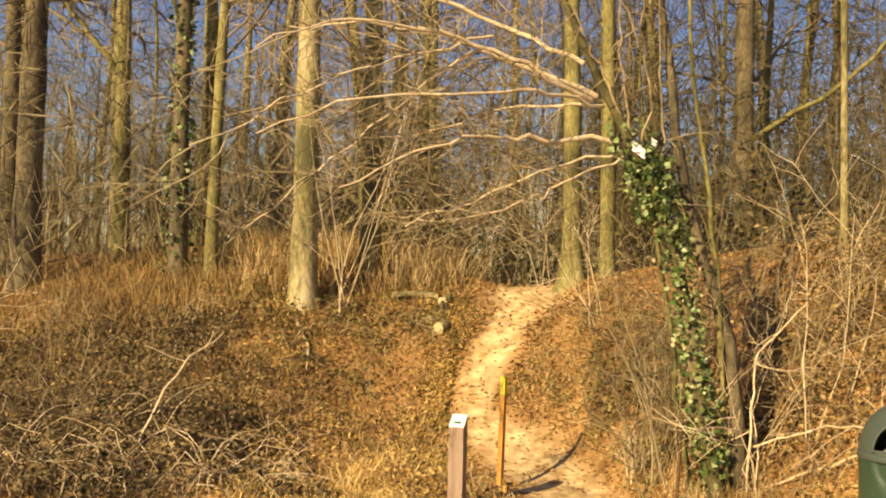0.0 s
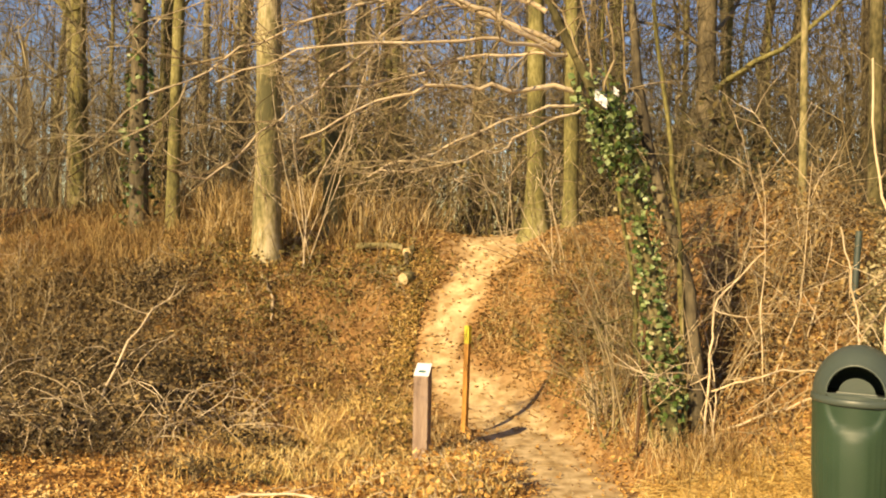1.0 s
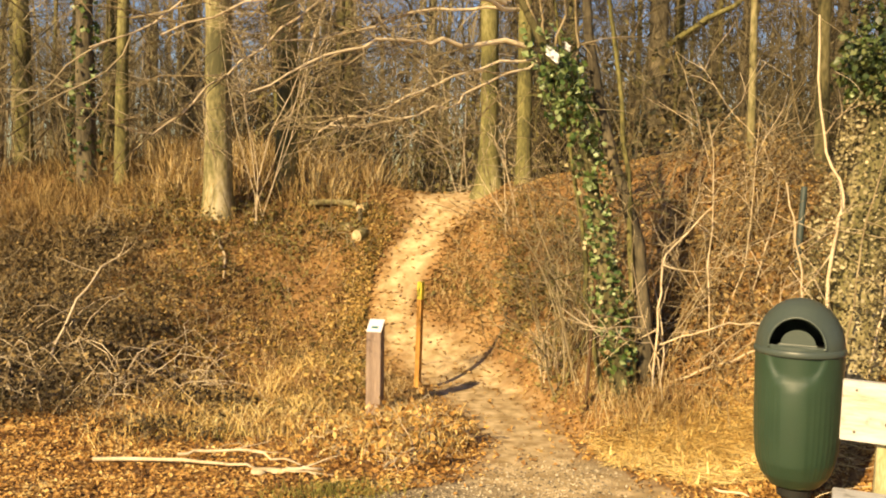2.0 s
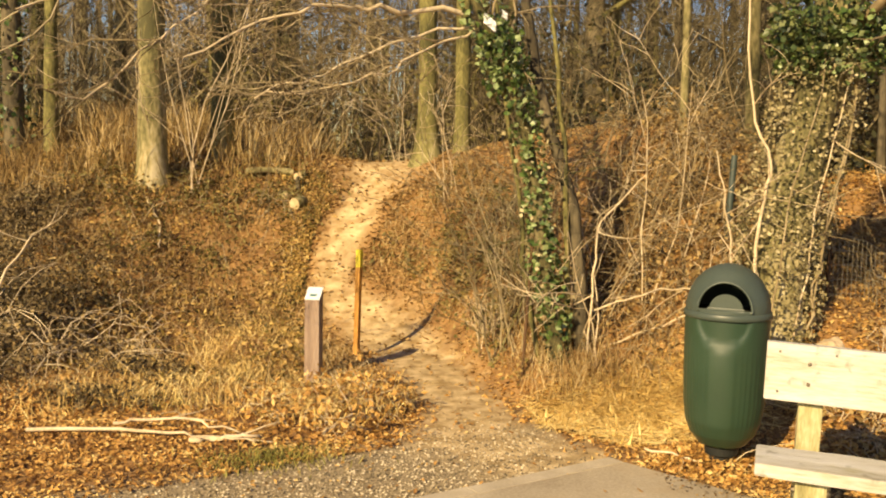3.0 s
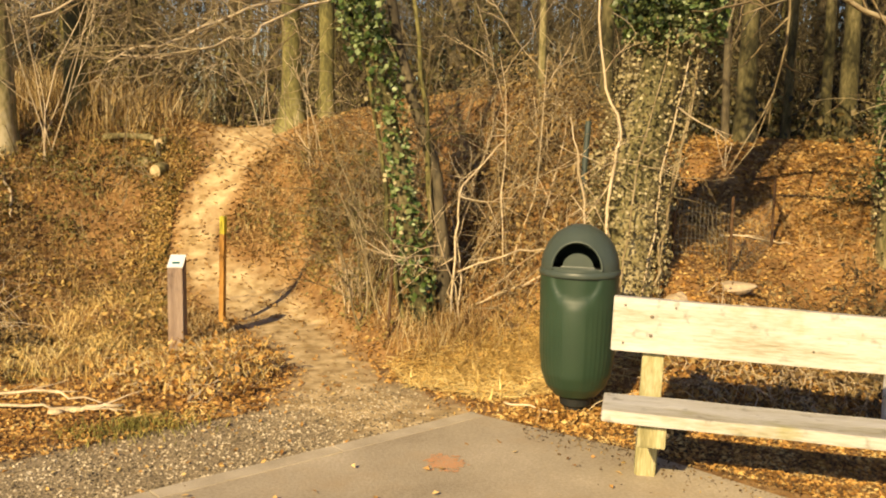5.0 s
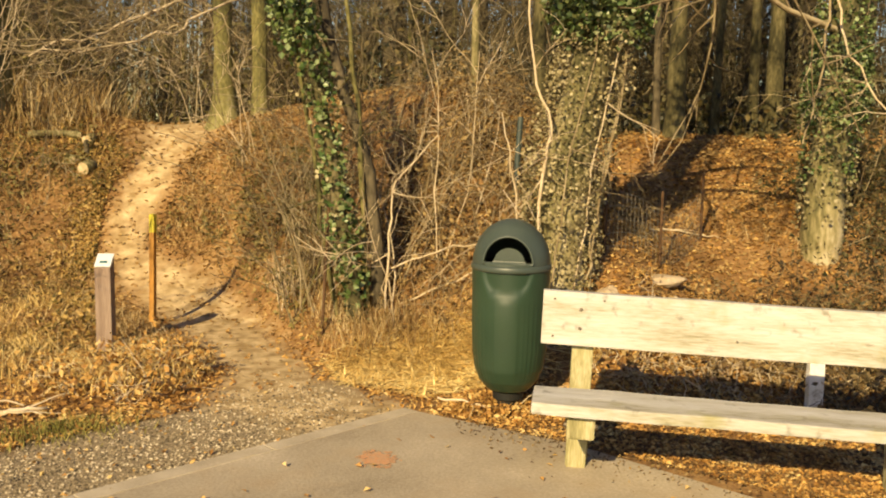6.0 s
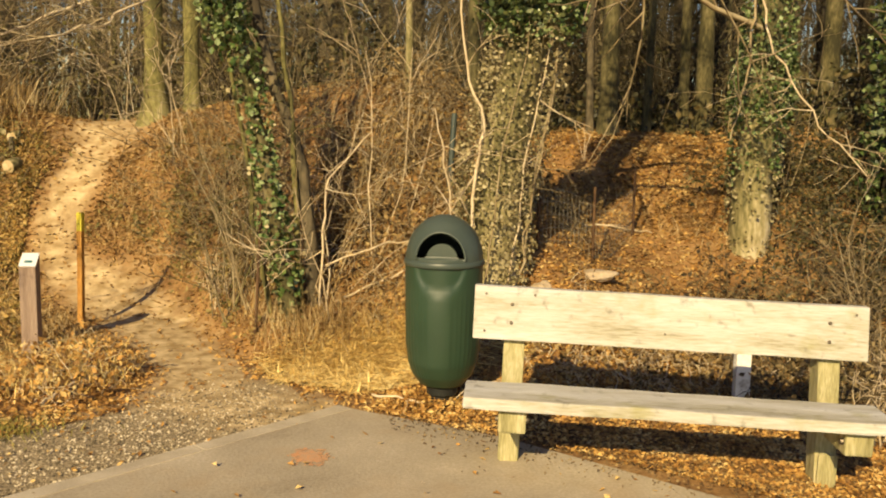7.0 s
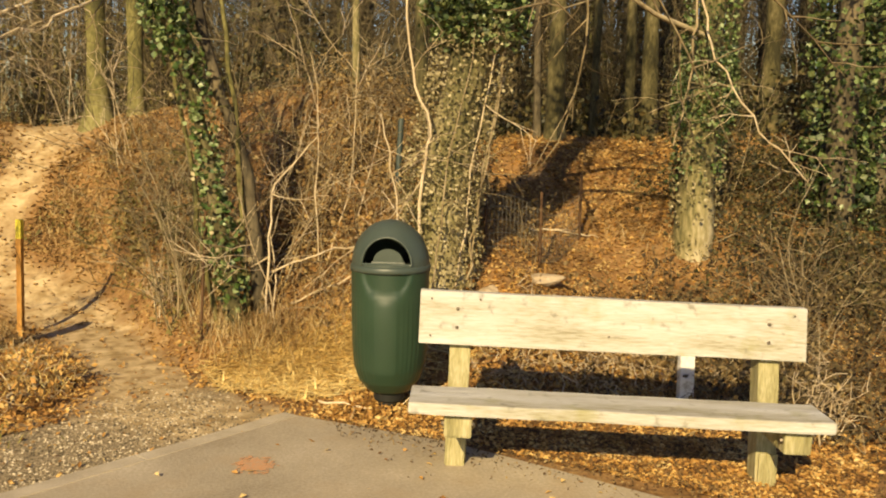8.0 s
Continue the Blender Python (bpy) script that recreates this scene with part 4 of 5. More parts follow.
# darker weeds and a little moss at the slope's foot
r = np.random.default_rng(35)
x, y = r.uniform(-3.6, -0.9, 11000), r.uniform(5.7, 7.8, 11000) + 0.2 * r.normal(size=11000)
keep = (patchy(x, y, 3.4, 3) > r.uniform(0.35, 0.95, len(x))) & (0.4 * x + 0.92 * y > 5.05)
c = on_ground(x[keep], y[keep], 0.015)
c[:, 2] += 0.12 * r.uniform(0, 1, len(c)) ** 1.5
v, f = leaves_vf(c, 0.045, 0.8, 36, 0.45)
stuff("low_growth", v, f, BRAMBLE, "dark low weeds at the foot of the slope", "plants")
hx, hy = np.array([-0.15, -0.3, 0.0, -0.9, -1.3]), np.array([5.02, 4.95, 5.1, 6.3, 6.5])
x = (hx[:, None] + 0.15 * r.normal(size=(5, 260))).ravel()
y = (hy[:, None] + 0.10 * r.normal(size=(5, 260))).ravel()
keep = off_slab(x, y)
v, f = blades_vf(on_ground(x[keep], y[keep]), 0.055, 0.006, 0.6, 37)
stuff("green_grass", v, f, MOSSY, "thin yellow-green grass and moss by the asphalt", "grass")

# weeds and stalks below the ivy trees, with the shade there put into their colour
r = np.random.default_rng(49)
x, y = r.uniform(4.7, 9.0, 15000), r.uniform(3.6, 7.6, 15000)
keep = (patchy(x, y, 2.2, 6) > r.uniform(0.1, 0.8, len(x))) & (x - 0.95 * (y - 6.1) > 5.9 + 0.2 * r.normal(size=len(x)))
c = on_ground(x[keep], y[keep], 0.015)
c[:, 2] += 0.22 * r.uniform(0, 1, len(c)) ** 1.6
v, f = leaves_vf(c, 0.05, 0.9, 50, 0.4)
stuff("low_growth", v, f, THICKET, "brown and olive weeds below the ivy trees, darkened for shade", "plants")

# bleached tufts on the lower slope
r = np.random.default_rng(29)
hx, hy = r.uniform(-1.6, -0.1, 42), r.uniform(5.9, 8.6, 42)
x = (hx[:, None] + 0.12 * r.normal(size=(42, 44))).ravel()
y = (hy[:, None] + 0.12 * r.normal(size=(42, 44))).ravel()
v, f = blades_vf(on_ground(x, y), 0.15, 0.006, 0.9, 30)
stuff("dry_grass", v, f, PALE_STRAW, "bleached tufts of dead grass on the slope", "grass")

# dry stalks at the foot of the marker post
r = np.random.default_rng(40)
x, y = 0.22 + 0.26 * r.normal(size=1100), 6.02 + 0.17 * r.normal(size=1100)
keep = trail(x, y) > 1.3
v, f = blades_vf(on_ground(x[keep], y[keep]), 0.17, 0.008, 0.9, 44)
stuff("dry_grass", v, f, PALE_STRAW, "sunlit dry stalks round the marker post", "grass")

# dry upright stalks round the foot of the ivy tree
r = np.random.default_rng(45)
x, y = 2.0 + 0.26 * r.normal(size=420), 6.2 + 0.14 * r.normal(size=420)
keep = trail(x, y) > 1.4
v, f = blades_vf(on_ground(x[keep], y[keep]), 0.24, 0.006, 0.6, 46)
stuff("dry_grass", v, f, STRAW, "dry upright stalks round the ivy tree", "grass")

# flattened straw round the ivy tree and the bin, and leaf crumbs beside the bench
r = np.random.default_rng(51)
a, d = r.uniform(0, 6.28, 1500), 0.05 + 0.33 * r.uniform(0, 1, 1500)
x, y = 2.36 + d * np.cos(a), 4.78 + d * np.sin(a)
c = np.stack([x, y, hgt(x, y) + 0.01 + np.clip(0.075 - 0.2 * d, 0, 1) * r.uniform(0, 1, 1500)], 1)
v, f = leaves_vf(c[off_slab(x, y)], 0.036, 0.45, 52)
stuff("leaf_litter", v, f, LEAF, "fallen leaves heaped round the foot of the bin", "leaves")
r = np.random.default_rng(26)
x = np.concatenate([2.1 + 0.34 * r.normal(size=4600), 1.4 + 1.9 * r.uniform(size=4200)])
y = np.concatenate([5.70 + 0.17 * r.normal(size=4600), 5.1 + 1.1 * r.uniform(size=4200)])
keep = off_slab(x, y) & (trail(x, y) > 1.3)
v, f = leaves_vf(on_ground(x[keep], y[keep], 0.02), 0.17, 0.16, 27, 0.055, 0.02)
stuff("straw", v, f, PALE_STRAW, "flattened pale straw below the ivy tree", "grass")
x, y = r.uniform(1.9, 5.2, 30000), r.uniform(2.2, 5.0, 30000)
side = (x - 1.80) * 0.785 + (y - 4.82) * 0.62
keep = (side > -0.06 + 0.17 * r.normal(size=len(x))) & (0.4 * x + 0.92 * y > 3.0)
x, y = x[keep], y[keep]
v, f = leaves_vf(np.stack([x, y, np.maximum(hgt(x, y), np.where(off_slab(x, y), -1, 0.018)) + 0.006], 1), 0.017, 0.35, 28)
stuff("leaf_litter", v, f, CRUMB, "brown leaf crumbs drifted round the bench legs", "leaves")

# russet growth on the far slope
x, y, r = fan(44000, -30, 2, 9.0, 15, 24)
keep = (trail(x, y) > 2.2) & (np.hypot(x + 0.2, y - 9.7) > 0.7) & (patchy(x, y, 1.0, 4) + 0.25 * (1 - sstep(-4, -1, x)) > r.uniform(0.1, 1.1, len(x)))
x, y = x[keep], y[keep]
v, f = blades_vf(on_ground(x, y), 0.10 + 0.24 * (1 - sstep(-4.0, -2.0, x)) * patchy(x, y, 1.3, 6), 0.009, 0.6, 8)
stuff("russet_growth", v, f, RUSSET, "tall russet dead grass and fern stems", "undergrowth")
x, y, r = fan(1100, -30, 1, 10.5, 16, 25)
v, f = blades_vf(on_ground(x, y), 0.6, 0.011, 0.6, 9)
stuff("russet_growth", v, f, RUSSET, "thin upright dead stems on the slope", "undergrowth")

x, y, r = fan(5200, -13, 3.5, 11.4, 17, 47)
keep = trail(x, y) > 1.5
v, f = blades_vf(on_ground(x[keep], y[keep]), 0.55, 0.012, 0.5, 48)
stuff("russet_growth", v, f, STRAW, "golden brush of dead stems on the mound", "undergrowth")

# bramble: arching canes with small leaves
def brambles(places, count, length, seed, label, leaf=OLIVE, leaves=14, rad=0.0035, mat_=TWIG):
    r = np.random.default_rng(seed)
    g, lc = Geo(), []
    for k in range(count):
        px, py = places(r)
        if math.hypot(px + 0.2, py - 9.6) < 0.8 or trail(px, py) < 1.55:
            continue
        a, ln = r.uniform(0, 6.28), length * r.uniform(0.5, 1.4)
        t = np.linspace(0, 1, 7)
        h = ln * r.uniform(0.25, 0.6)
        p = np.stack([px + math.cos(a) * ln * t * 0.8, py + math.sin(a) * ln * t * 0.8, h * np.sin(np.pi * (0.08 + 0.82 * t)) * (0.4 + 0.6 * t)], 1)
        p[:, 2] += hgt(p[:, 0], p[:, 1]) - 0.02
        p[1:] += r.normal(size=(6, 3)) * 0.025
        g.tube(p, np.linspace(rad * 1.3, rad * 0.5, 7), 3)
        for q in range(leaves):
            m = r.integers(1, 7)
            lc.append(p[m] + r.normal(size=3) * 0.05)
    me = g.mesh("bramble")
    me.materials.append(mat_)
    tagged(new("bramble", me), label, "bramble", kind="stuff")
    if lc:
        v, f = leaves_vf(np.array(lc), 0.045, 0.8, seed)
        stuff("bramble_leaf", v, f, leaf, "small dull green and brown bramble leaves", "leaves")


brambles(lambda r: (r.uniform(-5.2, -1.5), r.uniform(7.0, 10.2)), 520, 0.6, 31, "tangle of brown bramble canes on the slope", RUSSET)
brambles(lambda r: (r.uniform(-5.0, -2.1), r.uniform(6.8, 9.4)), 560, 0.8, 32, "dense grey-brown bramble tangle", BRAMBLE, 14, mat_=TWIG_DIM)
brambles(lambda r: (1.35 + r.normal() * 0.42, 8.1 + r.normal() * 0.8), 260, 0.22, 33, "low bramble bush beside the trail", OLIVE, 40, 0.0028, TWIG_FAR)
brambles(lambda r: (r.uniform(2.3, 3.6), r.uniform(6.1, 7.6)), 220, 0.6, 34, "bramble canes at the foot of the bank", RUSSET, 8)
brambles(lambda r: (r.uniform(2.2, 4.6), r.uniform(6.4, 8.4)), 420, 0.6, 41, "thin brown canes and stalks over the bank", RUSSET, 12, 0.003)
# these dark leaves also stand in for the hollow's band of shadow
brambles(lambda r: (r.uniform(-5.8, -2.5), r.uniform(9.5, 10.7)), 400, 0.45, 42, "dark low brambles that also give the slope's shadow band", BRAMBLE, 40)
brambles(lambda r: (r.uniform(-4.6, -2.1), r.uniform(7.0, 9.0)), 380, 0.5, 43, "dark bramble patch at the foot of the slope", BRAMBLE, 26)
brambles(lambda r: (r.uniform(-4.2, -1.2), r.uniform(6.9, 8.3)), 150, 0.9, 44, "pale dead canes over the brambles", RUSSET, 3, 0.0042, PALE_WOOD)
brambles(lambda r: (3.1 + 1.7 * r.uniform(), 4.45 + 0.9 * r.uniform()), 240, 0.38, 35, "dead canes and stalks behind the bench", RUSSET, 8, mat_=PALE_WOOD)
brambles(lambda r: (r.uniform(4.4, 7.2), r.uniform(3.3, 5.6)), 420, 0.7, 36, "dry canes beyond the bench", BRAMBLE, 16, mat_=TWIG_DIM)
brambles(lambda r: (r.uniform(4.4, 6.4), r.uniform(3.0, 4.6)), 130, 0.6, 53, "pale dry stalks beyond the bench", RUSSET, 4, mat_=TWIG)
# leaf and cane colours both carry the shade below the ivy trees
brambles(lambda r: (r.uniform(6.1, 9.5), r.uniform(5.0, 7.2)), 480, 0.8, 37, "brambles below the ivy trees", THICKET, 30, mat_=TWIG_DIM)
brambles(lambda r: (0.28 + r.normal() * 0.3, 6.0 + r.normal() * 0.22), 170, 0.34, 38, "heap of dry stalks and leaves round the marker post", LEAF, 16, mat_=PALE_WOOD)
brambles(lambda r: (-1.0 + r.normal() * 0.8, 10.6 + r.normal() * 0.5), 110, 0.5, 39, "low olive brambles on the mound", TAN, 26)


# ---- shrubs ----
def shrub(x, y, h, stems, seed, label, material=TWIG, lean=0.25, r0=0.010, depth=2, kids=(3, 5)):
    rs = np.random.default_rng(seed)
    s = thing("shrub", x, y, float(hgt(x, y)), label, "shrub", "bare shrubs")
    g, tw = Geo(), Geo()
    for k in range(stems):
        a = rs.uniform(0, 6.28)
        o = np.array([rs.normal() * 0.07, rs.normal() * 0.07, -0.05])
        branch(tw, tw, o, (math.cos(a) * lean, math.sin(a) * lean, 1), h * rs.uniform(0.55, 1.1), r0 * rs.uniform(0.6, 1.3), depth, rs, 0.05, 5, kids, 0.4)
    part_me("stem_growth", tw.mesh("stem_growth"), material, s, kind="stuff")
    return s


for k, (x, y, h, st, m) in enumerate(((2.12, 6.3, 1.9, 5, PALE_WOOD), (2.3, 6.75, 1.7, 6, TWIG), (1.75, 6.9, 1.8, 7, TWIG), (1.55, 7.3, 1.9, 6, TWIG), (2.6, 6.6, 1.5, 6, PALE_WOOD), (2.9, 7.0, 1.4, 6, TWIG), (1.95, 7.6, 1.5, 6, TWIG),
                                      (1.62, 6.85, 1.6, 7, TWIG), (1.8, 7.15, 1.7, 7, TWIG_FAR), (1.5, 7.05, 1.5, 6, TWIG_FAR), (2.25, 7.2, 1.6, 7, TWIG), (1.5, 9.75, 1.0, 4, PALE_WOOD), (0.95, 12.5, 1.9, 5, TWIG), (1.25, 12.3, 2.0, 4, PALE_WOOD), (-1.3, 11.0, 3.2, 7, PALE_WOOD), (-0.4, 12.6, 3.0, 6, TWIG_FAR), (0.3, 12.9, 2.6, 5, TWIG_FAR), (3.3, 8.0, 1.5, 5, TWIG_FAR), (2.5, 9.0, 1.9, 6, TWIG_FAR),
                                      (4.6, 9.0, 1.8, 6, TWIG), (6.5, 6.6, 1.8, 6, TWIG), (5.0, 4.2, 0.8, 7, TWIG), (5.6, 4.6, 1.0, 7, TWIG), (4.5, 3.5, 0.55, 6, PALE_WOOD), (-4.2, 10.0, 1.3, 7, TWIG), (-3.4, 8.4, 1.0, 7, TWIG), (-4.4, 8.0, 1.4, 7, PALE_WOOD), (1.5, 7.25, 0.5, 7, PALE_WOOD), (1.7, 7.1, 0.55, 7, TWIG))):
    shrub(x, y, h, st if k > 6 else st - 2, 200 + k, "pale bare shrub of forked stems" if m is PALE_WOOD else "brown bare shrub with tangled thin stems", m, 0.35 if k < 7 else 0.25, 0.007)


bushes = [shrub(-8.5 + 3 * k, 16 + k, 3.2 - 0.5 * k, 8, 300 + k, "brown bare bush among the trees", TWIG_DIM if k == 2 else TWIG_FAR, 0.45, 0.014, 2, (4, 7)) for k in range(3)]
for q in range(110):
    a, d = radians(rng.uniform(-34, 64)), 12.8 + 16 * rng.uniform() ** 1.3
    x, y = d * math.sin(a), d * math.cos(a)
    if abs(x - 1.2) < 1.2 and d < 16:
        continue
    # right of x = 5, only the bush with shade in its twig colour
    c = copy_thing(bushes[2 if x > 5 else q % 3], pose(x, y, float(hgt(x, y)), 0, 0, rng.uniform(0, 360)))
    z = rng.uniform(0.7, 1.2)
    c.scale = (z, z, z)


# ---- climbers and single limbs of the ivy trees ----
def limb_on(t, pts, r, label, material=PALE_WOOD, seed=0, fine=6):
    rs = np.random.default_rng(seed)
    o = np.array(t.matrix_world.translation)
    p = np.asarray(pts, float) - o
    k, kk = np.linspace(0, 1, 16), np.linspace(0, 1, len(p))
    c = np.stack([np.interp(k, kk, p[:, q]) for q in range(3)], 1)
    c[1:-1] = (c[:-2] + 2 * c[1:-1] + c[2:]) / 4
    c[1:] += rs.normal(size=(15, 3)) * 0.01
    g = Geo()
    g.tube(c, np.linspace(r, r * 0.5, 16), 7)
    part_me("limb", g.mesh("limb"), material, t, label)
    if fine:
        tw = Geo()
        for q in range(fine):
            m = rs.integers(3, 16)
            branch(tw, tw, c[m], rs.normal(size=3) + np.array([0, 0, -0.2]), rs.uniform(0.2, 0.6), 0.006, 1, rs, 0.2, 4, (3, 5))
        part_me("fine_growth", tw.mesh("fine_growth"), material, t, kind="stuff")


bpy.context.view_layer.update()
limb_on(fork_oak, ((-5.02, 14.27, 4.55), (-5.45, 14.2, 5.1), (-5.9, 14.1, 5.65), (-6.6, 14.0, 6.6)), 0.055, "left fork of the trunk", BARK_MOSS, 20, 5)
limb_on(fork_oak, ((-5.0, 14.27, 5.9), (-4.3, 14.0, 6.1), (-3.4, 13.8, 5.9)), 0.022, "dark level branch", BARK_DARK, 21, 8)
limb_on(bank_oak, ((4.2, 13.3, 3.8), (4.46, 12.87, 4.04), (4.94, 12.69, 4.29), (5.4, 12.5, 4.65), (5.71, 12.36, 5.08), (6.1, 12.2, 5.8)), 0.045, "crooked green mossy branch", BARK_MOSS, 22, 7)
limb_on(bank_oak, ((4.2, 13.3, 4.35), (3.49, 13.16, 4.67), (3.03, 13.28, 4.73), (2.64, 13.36, 4.62)), 0.03, "dark bent branch", BARK_DARK, 23, 7)
limb_on(broad, ((2.94, 5.67, 0.78), (2.96, 5.62, 1.48), (3.00, 5.58, 1.73), (2.86, 5.72, 2.08), (2.85, 5.74, 2.83)), 0.013, "pale crooked climber stem", PALE_WOOD, 1, 4)
limb_on(broad, ((2.85, 5.74, 0.63), (2.80, 5.74, 1.23), (2.70, 5.78, 1.78)), 0.008, "thin pale climber stem", PALE_WOOD, 2, 4)
limb_on(broad, ((3.26, 5.54, 0.63), (3.34, 5.56, 1.13), (3.44, 5.52, 1.73), (3.53, 5.46, 2.43)), 0.009, "thin climber stem up the trunk", TWIG, 3, 5)
for k, (dx, wig) in enumerate(((-0.16, 0.03), (0.02, 0.04), (0.15, -0.03))):
    limb_on(broad, ((3.16 + dx, 5.56, 0.55), (3.20 + dx + wig, 5.54, 1.1), (3.27 + dx, 5.52, 1.6), (3.36 + dx + wig, 5.46, 2.2), (3.44 + dx, 5.40, 2.9)), 0.007, "thin pale climber stem", PALE_WOOD if k % 2 else TWIG, 70 + k, 2)
limb_on(right, ((5.55, 5.92, 2.85), (5.60, 5.78, 2.30), (5.88, 5.50, 1.72), (6.16, 5.26, 1.34)), 0.010, "bare crooked hanging branch", PALE_WOOD, 4, 9)
limb_on(right, ((5.58, 5.98, 2.95), (5.46, 5.86, 2.25), (5.32, 5.86, 1.60)), 0.012, "thin hanging branch", TWIG, 5, 7)
limb_on(leaning, ((2.05, 6.42, 0.1), (2.10, 6.45, 0.9), (2.15, 6.5, 1.25), (2.45, 6.4, 1.6)), 0.010, "pale forked side stem", PALE_WOOD, 6, 7)
limb_on(leaning, ((1.95, 6.5, 0.2), (1.9, 6.5, 1.3), (1.85, 6.6, 2.2), (1.7, 6.6, 3.2), (1.62, 6.6, 4.4)), 0.024, "upright second stem", BARK_MOSS, 7, 8)
limb_on(leaning, ((2.09, 6.55, 0.1), (2.02, 6.55, 0.89), (1.95, 6.55, 1.39), (1.81, 6.55, 1.78), (1.67, 6.55, 2.18), (1.58, 6.58, 2.7), (1.50, 6.6, 3.3), (1.36, 6.65, 4.6)), 0.058, "bare dark second trunk", BARK_DARK, 8, 8)
limb_on(leaning, ((1.75, 6.62, 0.2), (1.62, 6.6, 0.9), (1.55, 6.6, 1.6), (1.40, 6.6, 2.4), (1.30, 6.6, 3.3)), 0.022, "mossy thin stem beside the ivy", BARK_MOSS, 11, 10)
limb_on(leaning, ((2.1, 6.5, 0.3), (2.6, 6.2, 0.55), (3.1, 6.0, 0.9)), 0.010, "pale low side branch", PALE_WOOD, 9, 8)
limb_on(leaning, ((2.1, 6.5, 0.6), (2.5, 6.25, 0.8), (3.0, 6.0, 0.82)), 0.008, "thin low side branch", PALE_WOOD, 10, 8)


for k, pts in enumerate((((1.25, 6.45, 2.7), (1.18, 6.45, 3.0), (1.14, 6.45, 3.4), (1.12, 6.4, 4.1)), ((1.30, 6.47, 2.6), (1.36, 6.45, 3.0), (1.30, 6.45, 3.5), (1.27, 6.4, 4.2)), ((1.22, 6.45, 2.75), (1.05, 6.42, 3.1), (0.92, 6.4, 3.35), (0.75, 6.35, 3.7)), ((1.42, 6.5, 2.35), (1.47, 6.5, 2.8), (1.42, 6.5, 3.3), (1.44, 6.5, 4.0)))):
    limb_on(leaning, pts, 0.010, "thin upright shoot", TWIG, 60 + k, 8)


# ---- small things ----
def log(x, y, length, r, turn, label, lift=0.0):
    z = float(hgt(x, y)) + r * 1.0 + lift
    t = thing("log", x, y, z, label, "log", "cut logs on the slope", turn)
    g = Geo()
    k = np.linspace(0, 1, 9)
    g.tube(np.stack([-length * k, 0.02 * np.sin(5 * k), 0.02 * np.sin(3 * k)], 1), r * (1 + 0.06 * np.sin(9 * k)), 14)
    part_me("bark", g.mesh("bark"), BARK, t)
    for e, nm in ((0.0, "cut_end"), (-length, "cut_end")):
        bm = lathe_bm([(0.0005, 0.006), (r * 0.55, 0.005), (r * 0.97, 0.0), (r * 0.98, -0.01)], 14)
        bmesh.ops.rotate(bm, verts=bm.verts, matrix=Matrix.Rotation(radians(90 if e == 0 else -90), 3, "Y"))
        bmesh.ops.translate(bm, verts=bm.verts, vec=(e, 0.02 * math.sin(5) if e else 0, 0.02 * math.sin(3) if e else 0))
        part(nm, bm, CUTWOOD, t, "pale sawn end")


log(-0.16, 11.23, 0.55, 0.036, -4, "thin cut log lying across the slope", 0.02)
log(-0.10, 11.13, 0.22, 0.062, -112, "short cut log with a pale sawn end")
log(-0.13, 10.58, 0.26, 0.072, -118, "thick cut log end above the trail")
log(-0.21, 10.78, 0.40, 0.05, -60, "small cut log on the slope")


def stump(x, y, h, r, label):
    t = thing("stump", x, y, float(hgt(x, y)), label, "stump", "old stumps")
    part("bark", lathe_bm([(r * 1.3, -0.05), (r * 1.1, 0.03), (r, h), (r * 0.8, h + 0.01), (0.001, h + 0.004)], 10), BARK_DARK, t)


stump(-0.10, 10.95, 0.16, 0.028, "thin dark snag on the mound")
stump(-0.63, 11.75, 0.22, 0.025, "dark broken snag below a beech")


def stick(pts, r, label, material=PALE_WOOD, seed=0, forks=3):
    rs = np.random.default_rng(seed)
    p = np.asarray(pts, float)
    o = p[0]
    t = thing("fallen_branch", o[0], o[1], float(hgt(o[0], o[1])), label, "branch", "fallen branches")
    k, kk = np.linspace(0, 1, 14), np.linspace(0, 1, len(p))
    c = np.stack([np.interp(k, kk, p[:, q]) for q in range(3)], 1)
    c[:, 2] += hgt(c[:, 0], c[:, 1]) - float(hgt(o[0], o[1]))
    c[:, :2] -= o[:2]
    c[1:] += rs.normal(size=(13, 3)) * np.array([0.012, 0.012, 0.005])
    g = Geo()
    g.tube(c, np.linspace(r, r * 0.45, 14), 7)
    part_me("main_stem", g.mesh("main_stem"), material, t)
    for q in range(forks):
        m = rs.integers(4, 13)
        d = c[m] - c[m - 1]
        g = Geo()
        branch(g, g, c[m], d / np.linalg.norm(d) + rs.normal(size=3) * np.array([0.6, 0.6, 0.2]), rs.uniform(0.15, 0.4), r * 0.5, 0, rs, 0.05, 5)
        part_me("side_twig", g.mesh("side_twig"), material, t)


stick(((-1.6, 5.62, 0.03), (-1.0, 5.52, 0.05), (-0.6, 5.45, 0.03), (-0.24, 5.34, 0.02)), 0.013, "long pale fallen branch among the leaves", seed=1)
stick(((-1.1, 5.62, 0.06), (-0.7, 5.62, 0.09), (-0.35, 5.5, 0.03)), 0.011, "thin bent fallen branch", seed=2)
stick(((-0.62, 5.38, 0.02), (-0.4, 5.40, 0.03), (-0.2, 5.42, 0.02)), 0.020, "short split pale branch", seed=3, forks=1)
stick(((0.15, 5.45, 0.02), (0.32, 5.75, 0.06), (0.45, 6.1, 0.12)), 0.012, "pale broken stick near the marker post", seed=4)
stick(((0.30, 5.6, 0.02), (0.42, 5.8, 0.05), (0.62, 6.0, 0.05)), 0.014, "dark broken stick near the marker post", TWIG, 5)
